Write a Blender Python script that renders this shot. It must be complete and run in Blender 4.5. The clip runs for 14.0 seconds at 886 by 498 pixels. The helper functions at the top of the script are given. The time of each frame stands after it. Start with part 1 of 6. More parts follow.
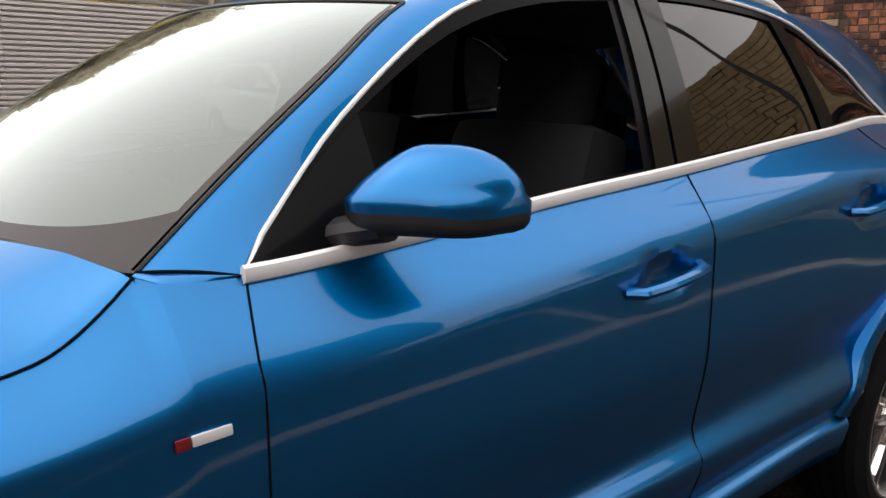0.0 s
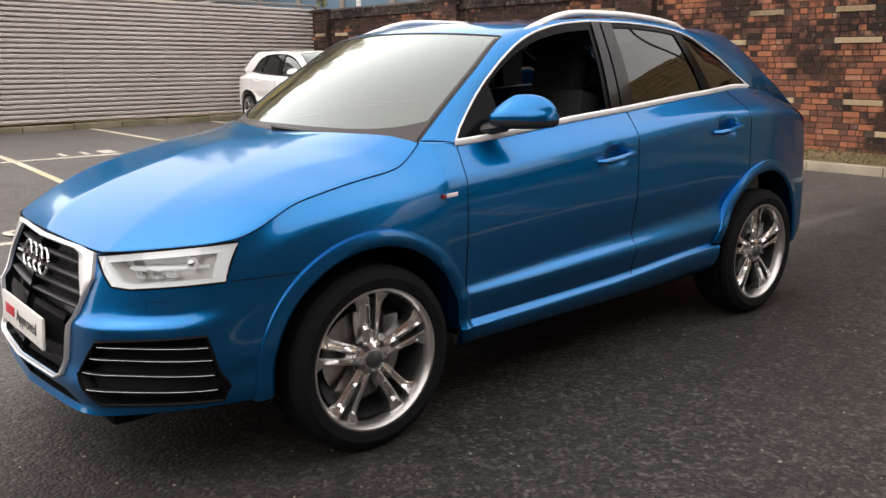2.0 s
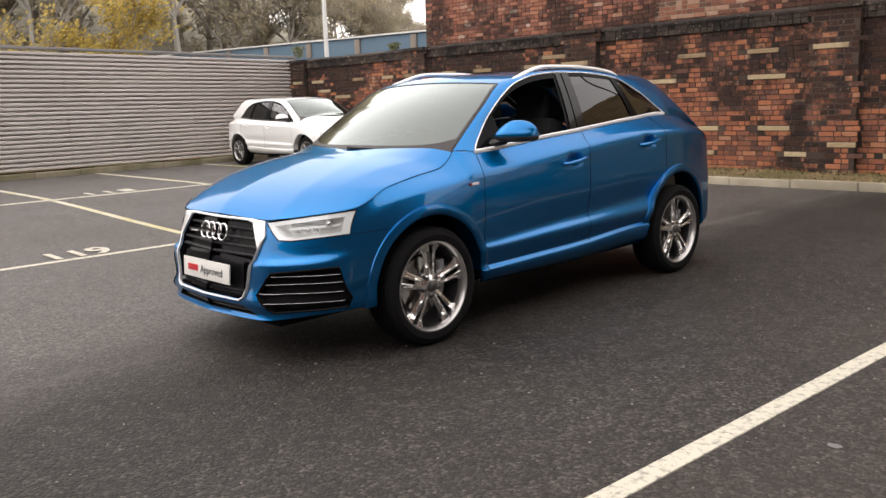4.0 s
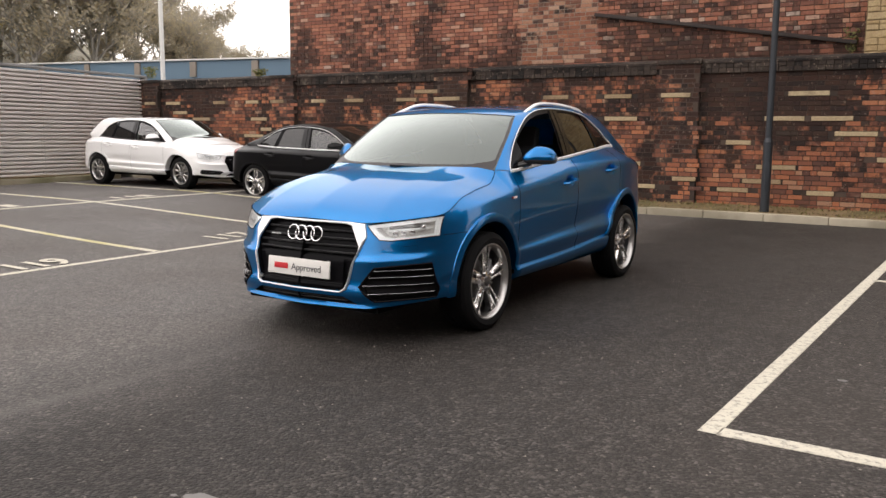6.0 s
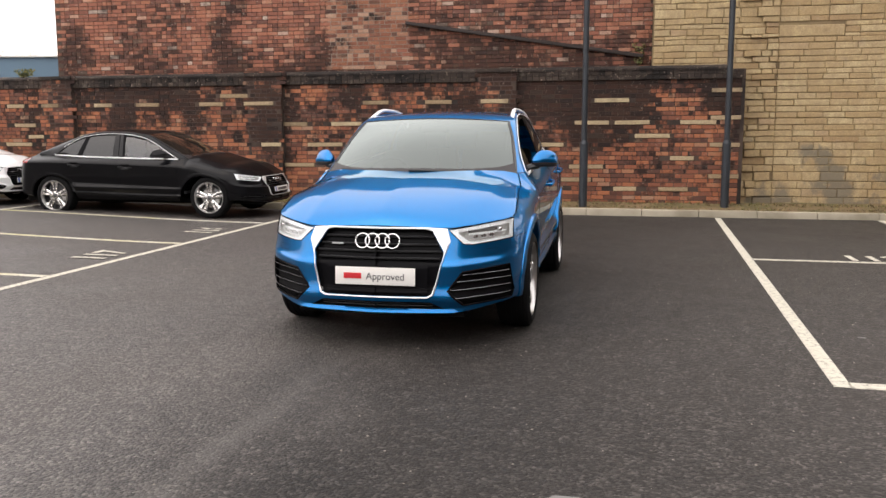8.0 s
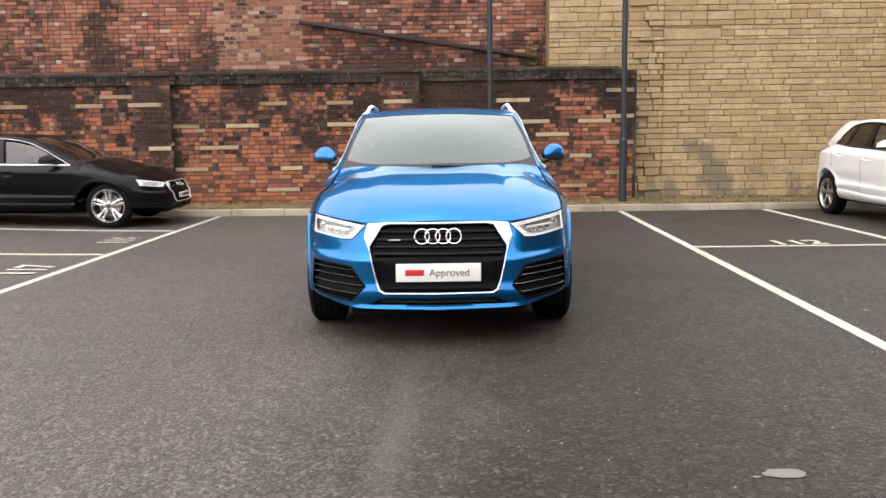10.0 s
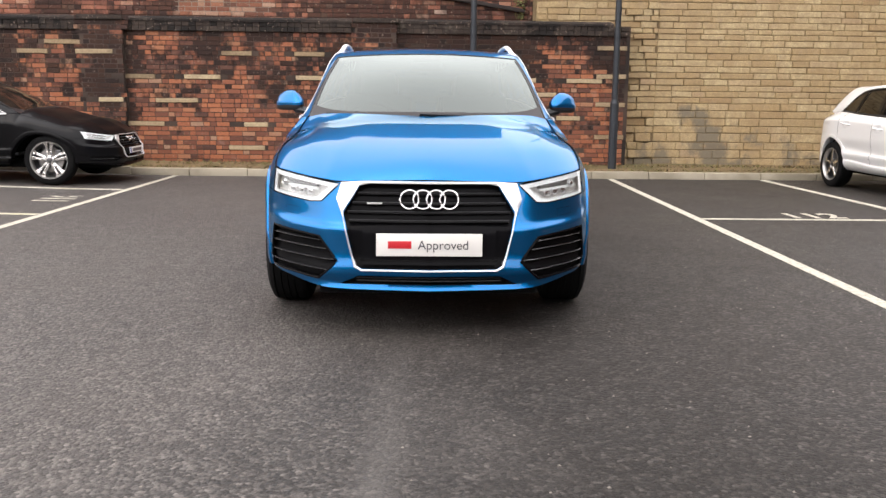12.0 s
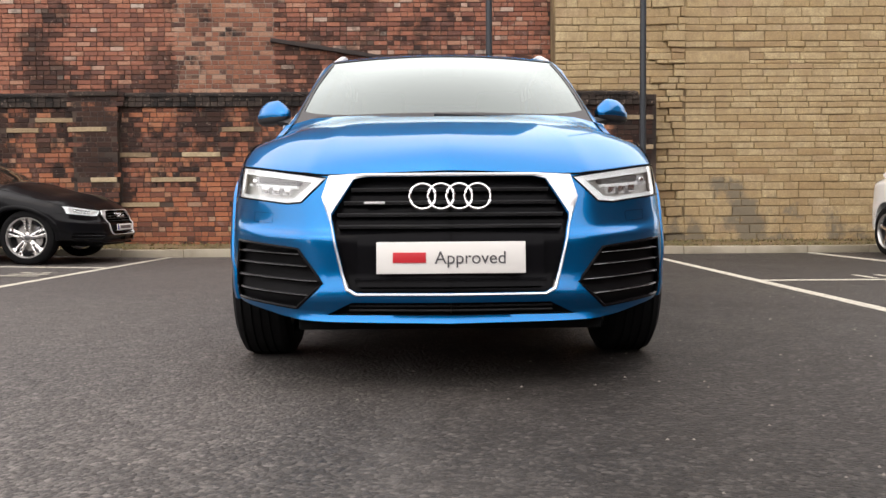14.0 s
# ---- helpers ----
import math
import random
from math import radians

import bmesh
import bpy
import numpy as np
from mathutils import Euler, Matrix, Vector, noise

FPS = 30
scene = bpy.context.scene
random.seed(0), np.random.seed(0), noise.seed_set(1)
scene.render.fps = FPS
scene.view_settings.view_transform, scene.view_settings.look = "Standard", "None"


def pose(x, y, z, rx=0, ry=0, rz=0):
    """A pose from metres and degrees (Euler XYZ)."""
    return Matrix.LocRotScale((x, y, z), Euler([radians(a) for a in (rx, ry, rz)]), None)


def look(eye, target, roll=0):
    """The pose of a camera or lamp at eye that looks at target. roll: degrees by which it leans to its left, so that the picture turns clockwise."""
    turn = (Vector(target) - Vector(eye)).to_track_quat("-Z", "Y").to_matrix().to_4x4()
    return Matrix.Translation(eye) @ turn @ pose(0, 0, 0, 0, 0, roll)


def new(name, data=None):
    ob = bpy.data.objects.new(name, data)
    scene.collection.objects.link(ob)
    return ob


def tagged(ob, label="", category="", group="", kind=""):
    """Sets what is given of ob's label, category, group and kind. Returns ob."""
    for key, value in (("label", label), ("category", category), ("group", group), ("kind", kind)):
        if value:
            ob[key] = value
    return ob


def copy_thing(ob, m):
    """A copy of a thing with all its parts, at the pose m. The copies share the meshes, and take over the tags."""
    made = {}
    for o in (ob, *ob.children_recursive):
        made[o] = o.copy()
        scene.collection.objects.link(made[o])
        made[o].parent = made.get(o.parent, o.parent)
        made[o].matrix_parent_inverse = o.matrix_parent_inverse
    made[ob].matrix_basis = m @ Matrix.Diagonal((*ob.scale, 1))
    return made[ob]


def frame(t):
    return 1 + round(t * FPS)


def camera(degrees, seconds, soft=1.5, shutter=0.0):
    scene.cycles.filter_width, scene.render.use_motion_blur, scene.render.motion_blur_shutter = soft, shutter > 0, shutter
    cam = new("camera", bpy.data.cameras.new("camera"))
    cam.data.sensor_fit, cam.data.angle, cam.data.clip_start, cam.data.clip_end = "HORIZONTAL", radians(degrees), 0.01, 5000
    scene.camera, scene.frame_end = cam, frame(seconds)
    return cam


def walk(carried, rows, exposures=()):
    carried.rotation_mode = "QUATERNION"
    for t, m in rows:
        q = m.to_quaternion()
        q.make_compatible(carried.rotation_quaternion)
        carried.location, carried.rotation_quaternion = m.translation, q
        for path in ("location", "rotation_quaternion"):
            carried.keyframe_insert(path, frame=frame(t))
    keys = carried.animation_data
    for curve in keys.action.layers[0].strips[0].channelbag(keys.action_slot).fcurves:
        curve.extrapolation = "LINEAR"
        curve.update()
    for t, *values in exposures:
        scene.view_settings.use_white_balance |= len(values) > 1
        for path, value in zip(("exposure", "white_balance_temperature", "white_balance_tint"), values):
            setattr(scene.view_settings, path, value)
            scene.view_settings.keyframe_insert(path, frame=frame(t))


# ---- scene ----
import functools

cam = camera(55.4, 14.0)
PATH = [
    (0, (1.843, 0.001, 1.33), (0.333, 1.25, 0.931), 0.4),
    (0.5, (2.173, -0.412, 1.356), (0.694, 0.865, 0.931), 0.2),
    (1, (2.53, -0.798, 1.368), (1.03, 0.456, 0.948), 0.2),
    (1.5, (2.869, -1.209, 1.356), (1.369, 0.038, 0.914), 0.6),
    (2, (3.197, -1.574, 1.367), (1.704, -0.317, 0.929), -0.5),
    (2.5, (3.529, -1.994, 1.373), (2.06, -0.697, 0.972), -1.0),
    (2.7, (3.657, -2.153, 1.358), (2.188, -0.849, 0.982), -1.6),
    (4.8, (4.471, -3.726, 1.369), (3.075, -2.329, 1.054), -1.5),
    (5, (4.388, -3.915, 1.379), (3.031, -2.479, 1.071), -0.9),
    (5.5, (4.046, -4.378, 1.362), (2.859, -2.794, 1.076), 0.7),
    (6, (3.655, -4.877, 1.357), (2.592, -3.206, 1.076), 0.4),
    (6.5, (3.169, -5.217, 1.359), (2.237, -3.474, 1.053), -0.3),
    (7, (2.643, -5.555, 1.358), (1.881, -3.731, 1.058), -0.8),
    (7.5, (2.075, -5.69, 1.354), (1.466, -3.807, 1.067), -0.5),
    (8, (1.516, -5.881, 1.353), (1.1, -3.943, 1.085), -0.1),
    (8.5, (0.992, -5.942, 1.332), (0.715, -3.978, 1.08), -1.1),
    (8.7, (0.803, -5.976, 1.339), (0.578, -4.003, 1.097), -1.3),
    (10.8, (-0.037, -5.904, 1.241), (-0.018, -3.925, 0.95), -0.3),
    (11, (-0.014, -5.727, 1.23), (0.002, -3.75, 0.928), -0.1),
    (11.5, (-0.014, -5.332, 1.2), (0.019, -3.361, 0.867), 0.9),
    (12, (-0.057, -4.928, 1.154), (0.003, -2.958, 0.816), 0.6),
    (12.5, (-0.04, -4.535, 1.084), (-0.034, -2.563, 0.753), 1.0),
    (13, (-0.08, -4.153, 0.973), (-0.07, -2.179, 0.648), 0.7),
    (13.5, (-0.092, -3.88, 0.792), (-0.069, -1.886, 0.632), 0.1),
    (14, (-0.069, -3.793, 0.633), (-0.041, -1.795, 0.546), -0.4),
]
walk(cam, [(t, look(eye, target, roll)) for t, eye, target, roll in PATH],
     [(0, 0.10, 6500, 10), (0.5, 0.0, 6500, 10), (1, 0.18, 6500, 10), (1.5, 0.28, 6520, 10), (2.5, 0.36, 6550, 10), (5, 0.18, 6550, 10), (7, 0.14, 6500, 10), (8.5, 0.48, 6400, 10), (10.8, 0.64, 6300, 10), (12.5, 0.62, 6300, 10), (13.5, 0.74, 6300, 10), (14, 0.42, 6400, 10)])

# ---- world and light ----
world = bpy.data.worlds.new("overcast_sky")
scene.world = world
world.use_nodes = True
wn = world.node_tree.nodes
sky = wn.new("ShaderNodeTexSky")
sky.sky_type = "NISHITA"
sky.sun_disc = False
sky.sun_elevation, sky.sun_rotation = radians(61), radians(212)
sky.air_density, sky.dust_density, sky.ozone_density = 1.0, 6.0, 1.0
# thick cloud: the sky's own colour pulled most of the way to a soft white
veil = wn.new("ShaderNodeMix")
veil.data_type = "RGBA"
veil.inputs[0].default_value = 0.82
veil.inputs[7].default_value = (9.5, 8.85, 8.5, 1)
world.node_tree.links.new(sky.outputs[0], veil.inputs[6])
world.node_tree.links.new(veil.outputs[2], wn["Background"].inputs[0])
wn["Background"].inputs[1].default_value = 0.212

sun_data = bpy.data.lights.new("sun", "SUN")
sun_data.energy, sun_data.angle, sun_data.color = 0.5, radians(175), (1.0, 0.96, 0.9)
sun = new("sun", sun_data)
sun.matrix_world = look((-4, -6.5, 14), (0, 0, 0))
scene.view_settings.exposure = 0.0


# ---- materials ----
def mat(name, rough=0.5, color=(0.5, 0.5, 0.5), metal=0.0, coat=0.0, spec=0.5):
    m = bpy.data.materials.new(name)
    m.use_nodes = True
    p = m.node_tree.nodes["Principled BSDF"]
    p.inputs["Base Color"].default_value = (*color, 1)
    p.inputs["Roughness"].default_value = rough
    p.inputs["Metallic"].default_value = metal
    p.inputs["Coat Weight"].default_value = coat
    p.inputs["Coat Roughness"].default_value = 0.03
    p.inputs["Specular IOR Level"].default_value = spec
    return m


class Nodes:
    """Short hand for wiring a material's nodes."""

    def __init__(self, m):
        self.t = m.node_tree
        self.p = m.node_tree.nodes["Principled BSDF"]

    def n(self, kind, **inputs):
        nd = self.t.nodes.new("ShaderNode" + kind)
        for k, v in inputs.items():
            nd.inputs[k.replace("_", " ")].default_value = v
        return nd

    def l(self, a, b):
        self.t.links.new(a, b)

    def noise(self, vec, scale, detail=4.0, rough=0.55):
        nd = self.n("TexNoise", Scale=scale, Detail=detail, Roughness=rough)
        self.l(vec, nd.inputs["Vector"])
        return nd.outputs["Fac"]

    def ramp(self, fac, *stops):
        nd = self.t.nodes.new("ShaderNodeValToRGB")
        el = nd.color_ramp.elements
        while len(el) < len(stops):
            el.new(0.5)
        for e, (pos, c) in zip(el, stops):
            e.position = pos
            e.color = (*c, 1) if isinstance(c, tuple) else (c, c, c, 1)
        self.l(fac, nd.inputs[0])
        return nd.outputs[0]

    def mix(self, fac, a, b, blend="MIX"):
        nd = self.t.nodes.new("ShaderNodeMix")
        nd.data_type = "RGBA"
        nd.blend_type = blend
        for sock, v in ((0, fac), (6, a), (7, b)):
            if isinstance(v, tuple):
                nd.inputs[sock].default_value = (*v, 1)
            elif isinstance(v, (int, float)):
                nd.inputs[sock].default_value = v
            else:
                self.l(v, nd.inputs[sock])
        return nd.outputs[2]

    def math(self, op, a, b=0.0):
        nd = self.t.nodes.new("ShaderNodeMath")
        nd.operation = op
        for i, v in enumerate((a, b)):
            if isinstance(v, (int, float)):
                nd.inputs[i].default_value = v
            else:
                self.l(v, nd.inputs[i])
        return nd.outputs[0]

    def bump(self, height, strength, distance):
        nd = self.n("Bump", Strength=strength, Distance=distance)
        self.l(height, nd.inputs["Height"])
        self.l(nd.outputs[0], self.p.inputs["Normal"])

    def pos(self):
        return self.t.nodes.new("ShaderNodeNewGeometry").outputs["Position"]

    def obj(self):
        return self.t.nodes.new("ShaderNodeTexCoord").outputs["Object"]


def paint(name, color, metal=0.35, flake=0.08, rough=0.38, coat=1.0, tint=(1, 1, 1), spec=0.5):
    m = mat(name, rough, color, metal, coat, spec)
    w = Nodes(m)
    w.p.inputs["Specular Tint"].default_value = (*tint, 1)
    fl = w.noise(w.obj(), 2600.0, 1.0)
    w.l(w.mix(w.ramp(fl, (0.35, 0.0), (0.7, 1.0)), tuple(c * (1 - flake) for c in color), tuple(min(1, c * (1 + flake)) for c in color)), w.p.inputs["Base Color"])
    dust = w.noise(w.obj(), 2.1, 6.0)
    w.l(w.ramp(dust, (0.35, 0.03), (0.8, 0.09)), w.p.inputs["Coat Roughness"])
    return m


def glass(name, tint, gloss=1.0, boost_by=1.8):
    m = mat(name)
    t = m.node_tree
    out = t.nodes["Material Output"]
    tr = t.nodes.new("ShaderNodeBsdfTransparent")
    tr.inputs[0].default_value = (*tint, 1)
    gl = t.nodes.new("ShaderNodeBsdfGlossy")
    gl.inputs["Roughness"].default_value = 0.015
    gl.inputs["Color"].default_value = (gloss, gloss, gloss, 1)
    fr = t.nodes.new("ShaderNodeFresnel")
    fr.inputs["IOR"].default_value = 1.55
    boost = t.nodes.new("ShaderNodeMath")
    boost.operation = "MULTIPLY"
    boost.use_clamp = True
    boost.inputs[1].default_value = boost_by
    mx = t.nodes.new("ShaderNodeMixShader")
    t.links.new(fr.outputs[0], boost.inputs[0])
    t.links.new(boost.outputs[0], mx.inputs[0])
    t.links.new(tr.outputs[0], mx.inputs[1])
    t.links.new(gl.outputs[0], mx.inputs[2])
    t.links.new(mx.outputs[0], out.inputs[0])
    return m


BLUE = paint("blue_metallic_paint", (0.0, 0.138, 0.388), 0.94, 0.10, 0.34, 1.0, (0.02, 0.72, 1.0), 0.2)
BLUE.node_tree.nodes["Principled BSDF"].inputs["Coat IOR"].default_value = 1.43
WHITE = paint("white_car_paint", (0.86, 0.86, 0.86), 0.0, 0.01)
BLACK = paint("black_car_paint", (0.003, 0.003, 0.004), 0.0, 0.1, 0.3)
BLACK.node_tree.nodes["Principled BSDF"].inputs["Coat Weight"].default_value = 0.22
BLACK.node_tree.nodes["Principled BSDF"].inputs["Specular IOR Level"].default_value = 0.1
GAP = mat("panel_gap", 0.9, (0.004, 0.004, 0.005), spec=0.1)
TRIM = mat("black_plastic", 0.45, (0.018, 0.018, 0.02))
PIANO = mat("piano_black", 0.12, (0.006, 0.006, 0.007), coat=0.15, spec=0.2)
GLOSSBLACK = mat("gloss_black", 0.16, (0.006, 0.006, 0.007), spec=0.05)
CHROME = mat("bright_trim", 0.12, (0.86, 0.86, 0.87), 1.0)
SATIN = mat("satin_aluminium", 0.34, (0.86, 0.86, 0.87), 0.15)
FRAME = mat("grille_frame_aluminium", 0.30, (0.84, 0.84, 0.85), 0.55)
ALLOY = mat("alloy_wheel", 0.17, (0.88, 0.87, 0.86), 0.97)
RIMEDGE = mat("rim_edge", 0.32, (0.50, 0.49, 0.48), 0.9)
SLATEDGE = mat("slat_edge", 0.3, (0.42, 0.42, 0.43), 0.9)
INTAKE = mat("intake_mesh", 0.6, (0.006, 0.006, 0.007), spec=0.15)
ALLOYDARK = mat("dark_alloy", 0.35, (0.16, 0.16, 0.165), 0.9)
STEEL = mat("brake_steel", 0.35, (0.35, 0.34, 0.33), 1.0)
RUBBER = mat("tyre_rubber", 0.9, (0.007, 0.007, 0.0074), spec=0.15)
WELL = mat("wheel_well_liner", 0.95, (0.006, 0.006, 0.006), spec=0.1)
GLASS = glass("window_glass", (0.72, 0.76, 0.74))
TINTED = glass("tinted_glass", (0.018, 0.018, 0.02), 1.0, 1.15)
FRIT = mat("printed_glass_edge", 0.35, (0.028, 0.024, 0.025), spec=0.3)
SCREEN = glass("windscreen_glass", (0.10, 0.12, 0.115), 0.94, 2.25)
SCREEN.node_tree.nodes["Glossy BSDF"].inputs["Color"].default_value = (0.86, 0.94, 0.91, 1)
LENS = glass("lamp_lens", (0.96, 0.97, 0.97), 0.9)
LAMPWHITE = mat("lamp_light_guide", 0.25, (0.82, 0.83, 0.84))
# weak glow added to keep the light guides looking white
LAMPWHITE.node_tree.nodes["Principled BSDF"].inputs["Emission Color"].default_value = (1.0, 0.98, 0.95, 1)
LAMPWHITE.node_tree.nodes["Principled BSDF"].inputs["Emission Strength"].default_value = 0.22
LAMPDARK = mat("lamp_housing", 0.35, (0.86, 0.85, 0.83), 0.1)
LAMPBAND = mat("lamp_dark_band", 0.3, (0.20, 0.195, 0.19), 0.2)
RED = mat("red_lens", 0.12, (0.20, 0.008, 0.01), coat=0.5)
FABRIC = mat("seat_fabric", 0.85, (0.02, 0.02, 0.022))
HEADLINING = mat("headlining", 0.9, (0.32, 0.31, 0.29))
PLATEWHITE = mat("plate_white", 0.35, (0.80, 0.79, 0.76))
PLATERED = mat("plate_red", 0.4, (0.55, 0.02, 0.03))
PLATEGREY = mat("plate_grey", 0.4, (0.075, 0.075, 0.08))
PLATEBLUE = mat("plate_blue", 0.4, (0.02, 0.06, 0.3))


# ---- mesh helpers ----
def finish(ob, smooth=True, angle=35):
    me = ob.data
    if smooth:
        me.shade_smooth()
        me.set_sharp_from_angle(angle=radians(angle))
    return ob


def from_grid(name, P, material, parent=None, label="", flip=False, closed=False, smooth=True, angle=35):
    """A mesh from a grid of points P[i][j]; zero-sized faces are dropped."""
    P = np.asarray(P, dtype=float)
    n, m = P.shape[:2]
    faces = []
    for i in range(n - 1 + closed):
        for j in range(m - 1):
            a, b = i * m + j, ((i + 1) % n) * m + j
            faces.append((a, a + 1, b + 1, b) if flip else (a, b, b + 1, a + 1))
    bm = bmesh.new()
    vs = [bm.verts.new(p) for p in P.reshape(-1, 3)]
    for f in faces:
        bm.faces.new([vs[k] for k in f])
    bmesh.ops.remove_doubles(bm, verts=bm.verts, dist=0.0004)
    bmesh.ops.dissolve_degenerate(bm, edges=bm.edges, dist=0.0002)
    return part(name, bm, material, parent, label, smooth, angle)


def part(name, bm, material, parent=None, label="", smooth=True, angle=35):
    me = bpy.data.meshes.new(name)
    bm.to_mesh(me)
    bm.free()
    me.materials.append(material)
    ob = new(name, me)
    if parent is not None:
        ob.parent = parent
    if label:
        tagged(ob, label)
    return finish(ob, smooth, angle)


def add_box(bm, centre, size, rot=(0, 0, 0), bevel=0.0):
    m = pose(*centre, *rot) @ Matrix.Diagonal((*size, 1))
    geo = bmesh.ops.create_cube(bm, size=1, matrix=m)
    if bevel:
        es = list({e for v in geo["verts"] for e in v.link_edges})
        bmesh.ops.bevel(bm, geom=es, offset=bevel, segments=2, affect="EDGES", profile=0.6)
    return bm


def box(centre, size, rot=(0, 0, 0), bevel=0.0):
    return add_box(bmesh.new(), centre, size, rot, bevel)


def cyl(bm, centre, r1, r2, depth, rot=(0, 0, 0), seg=24):
    bmesh.ops.create_cone(bm, cap_ends=True, segments=seg, radius1=r1, radius2=r2, depth=depth, matrix=pose(*centre, *rot))
    return bm


def tube(pts, radius, seg=8, flat=1.0, closed=False, taper=False):
    """A bmesh swept along pts; flat squeezes the section along z."""
    bm = bmesh.new()
    pts = [Vector(p) for p in pts]
    n = len(pts)
    rings = []
    for i, p in enumerate(pts):
        a = pts[(i - 1) % n] if closed or i else pts[0]
        b = pts[(i + 1) % n] if closed or i < n - 1 else pts[-1]
        t = (b - a).normalized()
        up = Vector((0, 0, 1)) if abs(t.z) < 0.95 else Vector((0, 1, 0))
        s = t.cross(up).normalized()
        w = s.cross(t)
        k = 1.0
        if taper:
            k = max(0.15, min(1.0, min(i, n - 1 - i) / 4 + 0.15))
        rings.append([bm.verts.new(p + (s * math.cos(q) + w * math.sin(q) * flat) * radius * k) for q in [2 * math.pi * j / seg for j in range(seg)]])
    for i in range(n - 1 + closed):
        r0, r1 = rings[i], rings[(i + 1) % n]
        for j in range(seg):
            bm.faces.new((r0[j], r0[(j + 1) % seg], r1[(j + 1) % seg], r1[j]))
    if not closed:
        bm.faces.new(rings[0][::-1])
        bm.faces.new(rings[-1])
    bmesh.ops.recalc_face_normals(bm, faces=bm.faces)
    return bm


def lathe(profile, seg=48, axis="x"):
    """A bmesh turned about the x axis from (x, r) pairs."""
    bm = bmesh.new()
    rings = []
    for x, r in profile:
        rings.append([bm.verts.new((x, r * math.cos(q), r * math.sin(q))) for q in [2 * math.pi * j / seg for j in range(seg)]])
    for a, b in zip(rings, rings[1:]):
        for j in range(seg):
            bm.faces.new((a[j], a[(j + 1) % seg], b[(j + 1) % seg], b[j]))
    bmesh.ops.recalc_face_normals(bm, faces=bm.faces)
    return bm


def prism(poly, depth, bevel=0.0, m=Matrix()):
    """A bmesh plate: a polygon in x and y, depth thick along z, placed by m."""
    bm = bmesh.new()
    low = [bm.verts.new((x, y, 0)) for x, y in poly]
    f = bm.faces.new(low)
    out = bmesh.ops.extrude_face_region(bm, geom=[f])
    bmesh.ops.translate(bm, verts=[v for v in out["geom"] if isinstance(v, bmesh.types.BMVert)], vec=(0, 0, depth))
    bmesh.ops.recalc_face_normals(bm, faces=bm.faces)
    if bevel:
        bmesh.ops.bevel(bm, geom=bm.edges[:], offset=bevel, segments=2, affect="EDGES")
    bmesh.ops.transform(bm, matrix=m, verts=bm.verts)
    return bm


def pchip(xs, ys):
    """A smooth curve through the points that never overshoots; ys may hold rows."""
    xs, ys = np.asarray(xs, float), np.asarray(ys, float)
    if ys.ndim == 1:
        return lambda t: pchip(xs, ys[:, None])(t)[..., 0]
    h = np.diff(xs)[:, None]
    d = np.diff(ys, axis=0) / h
    k = np.zeros_like(ys)
    k[0], k[-1] = d[0], d[-1]
    for i in range(1, len(xs) - 1):
        same = d[i - 1] * d[i] > 0
        w1, w2 = 2 * h[i] + h[i - 1], h[i] + 2 * h[i - 1]
        with np.errstate(divide="ignore", invalid="ignore"):
            k[i] = np.where(same, (w1 + w2) / (w1 / d[i - 1] + w2 / d[i]), 0)

    def at(t):
        t = np.clip(np.asarray(t, float), xs[0], xs[-1])
        i = np.clip(np.searchsorted(xs, t, side="right") - 1, 0, len(xs) - 2)
        s = ((t - xs[i]) / h[i, 0])[..., None]
        return ys[i] * (1 + 2 * s) * (1 - s) ** 2 + k[i] * h[i] * s * (1 - s) ** 2 + ys[i + 1] * s * s * (3 - 2 * s) + k[i + 1] * h[i] * s * s * (s - 1)

    return at


def cubic(xs, ys):
    """A natural cubic spline through the points; ys holds rows."""
    xs, ys = np.asarray(xs, float), np.asarray(ys, float)
    n, h, d = len(xs), np.diff(xs), np.diff(np.asarray(ys, float), axis=0)
    A, r = np.eye(n), np.zeros_like(ys)
    for i in range(1, n - 1):
        A[i, i - 1:i + 2] = h[i - 1], 2 * (h[i - 1] + h[i]), h[i]
        r[i] = 6 * (d[i] / h[i] - d[i - 1] / h[i - 1])
    q = np.linalg.solve(A, r)

    def at(t):
        t = np.asarray(t, float)
        i = np.clip(np.searchsorted(xs, t, side="right") - 1, 0, n - 2)
        b, a = ((t - xs[i]) / h[i])[..., None], ((xs[i + 1] - t) / h[i])[..., None]
        return a * ys[i] + b * ys[i + 1] + ((a**3 - a) * q[i] + (b**3 - b) * q[i + 1]) * (h[i] ** 2)[..., None] / 6

    return at


def flank(P, sx):
    """Points of the car's left half (+x), or their mirror image."""
    Q = np.array(P, float)
    Q[..., 0] *= sx
    return Q




# ---- cars: one shell, shaped by stations along the plan and levels up the side ----
PLAN = [(0, -0.875), (0.43, -0.835), (0.60, -0.755), (0.76, -0.60), (0.855, -0.42), (0.90, -0.18), (0.912, 0.05), (0.909, 0.235), (0.907, 0.385),
        (0.905, 0.5), (0.905, 1.3), (0.905, 2.1), (0.908, 2.6), (0.850, 3.06), (0.745, 3.29), (0.47, 3.45), (0, 3.495)]
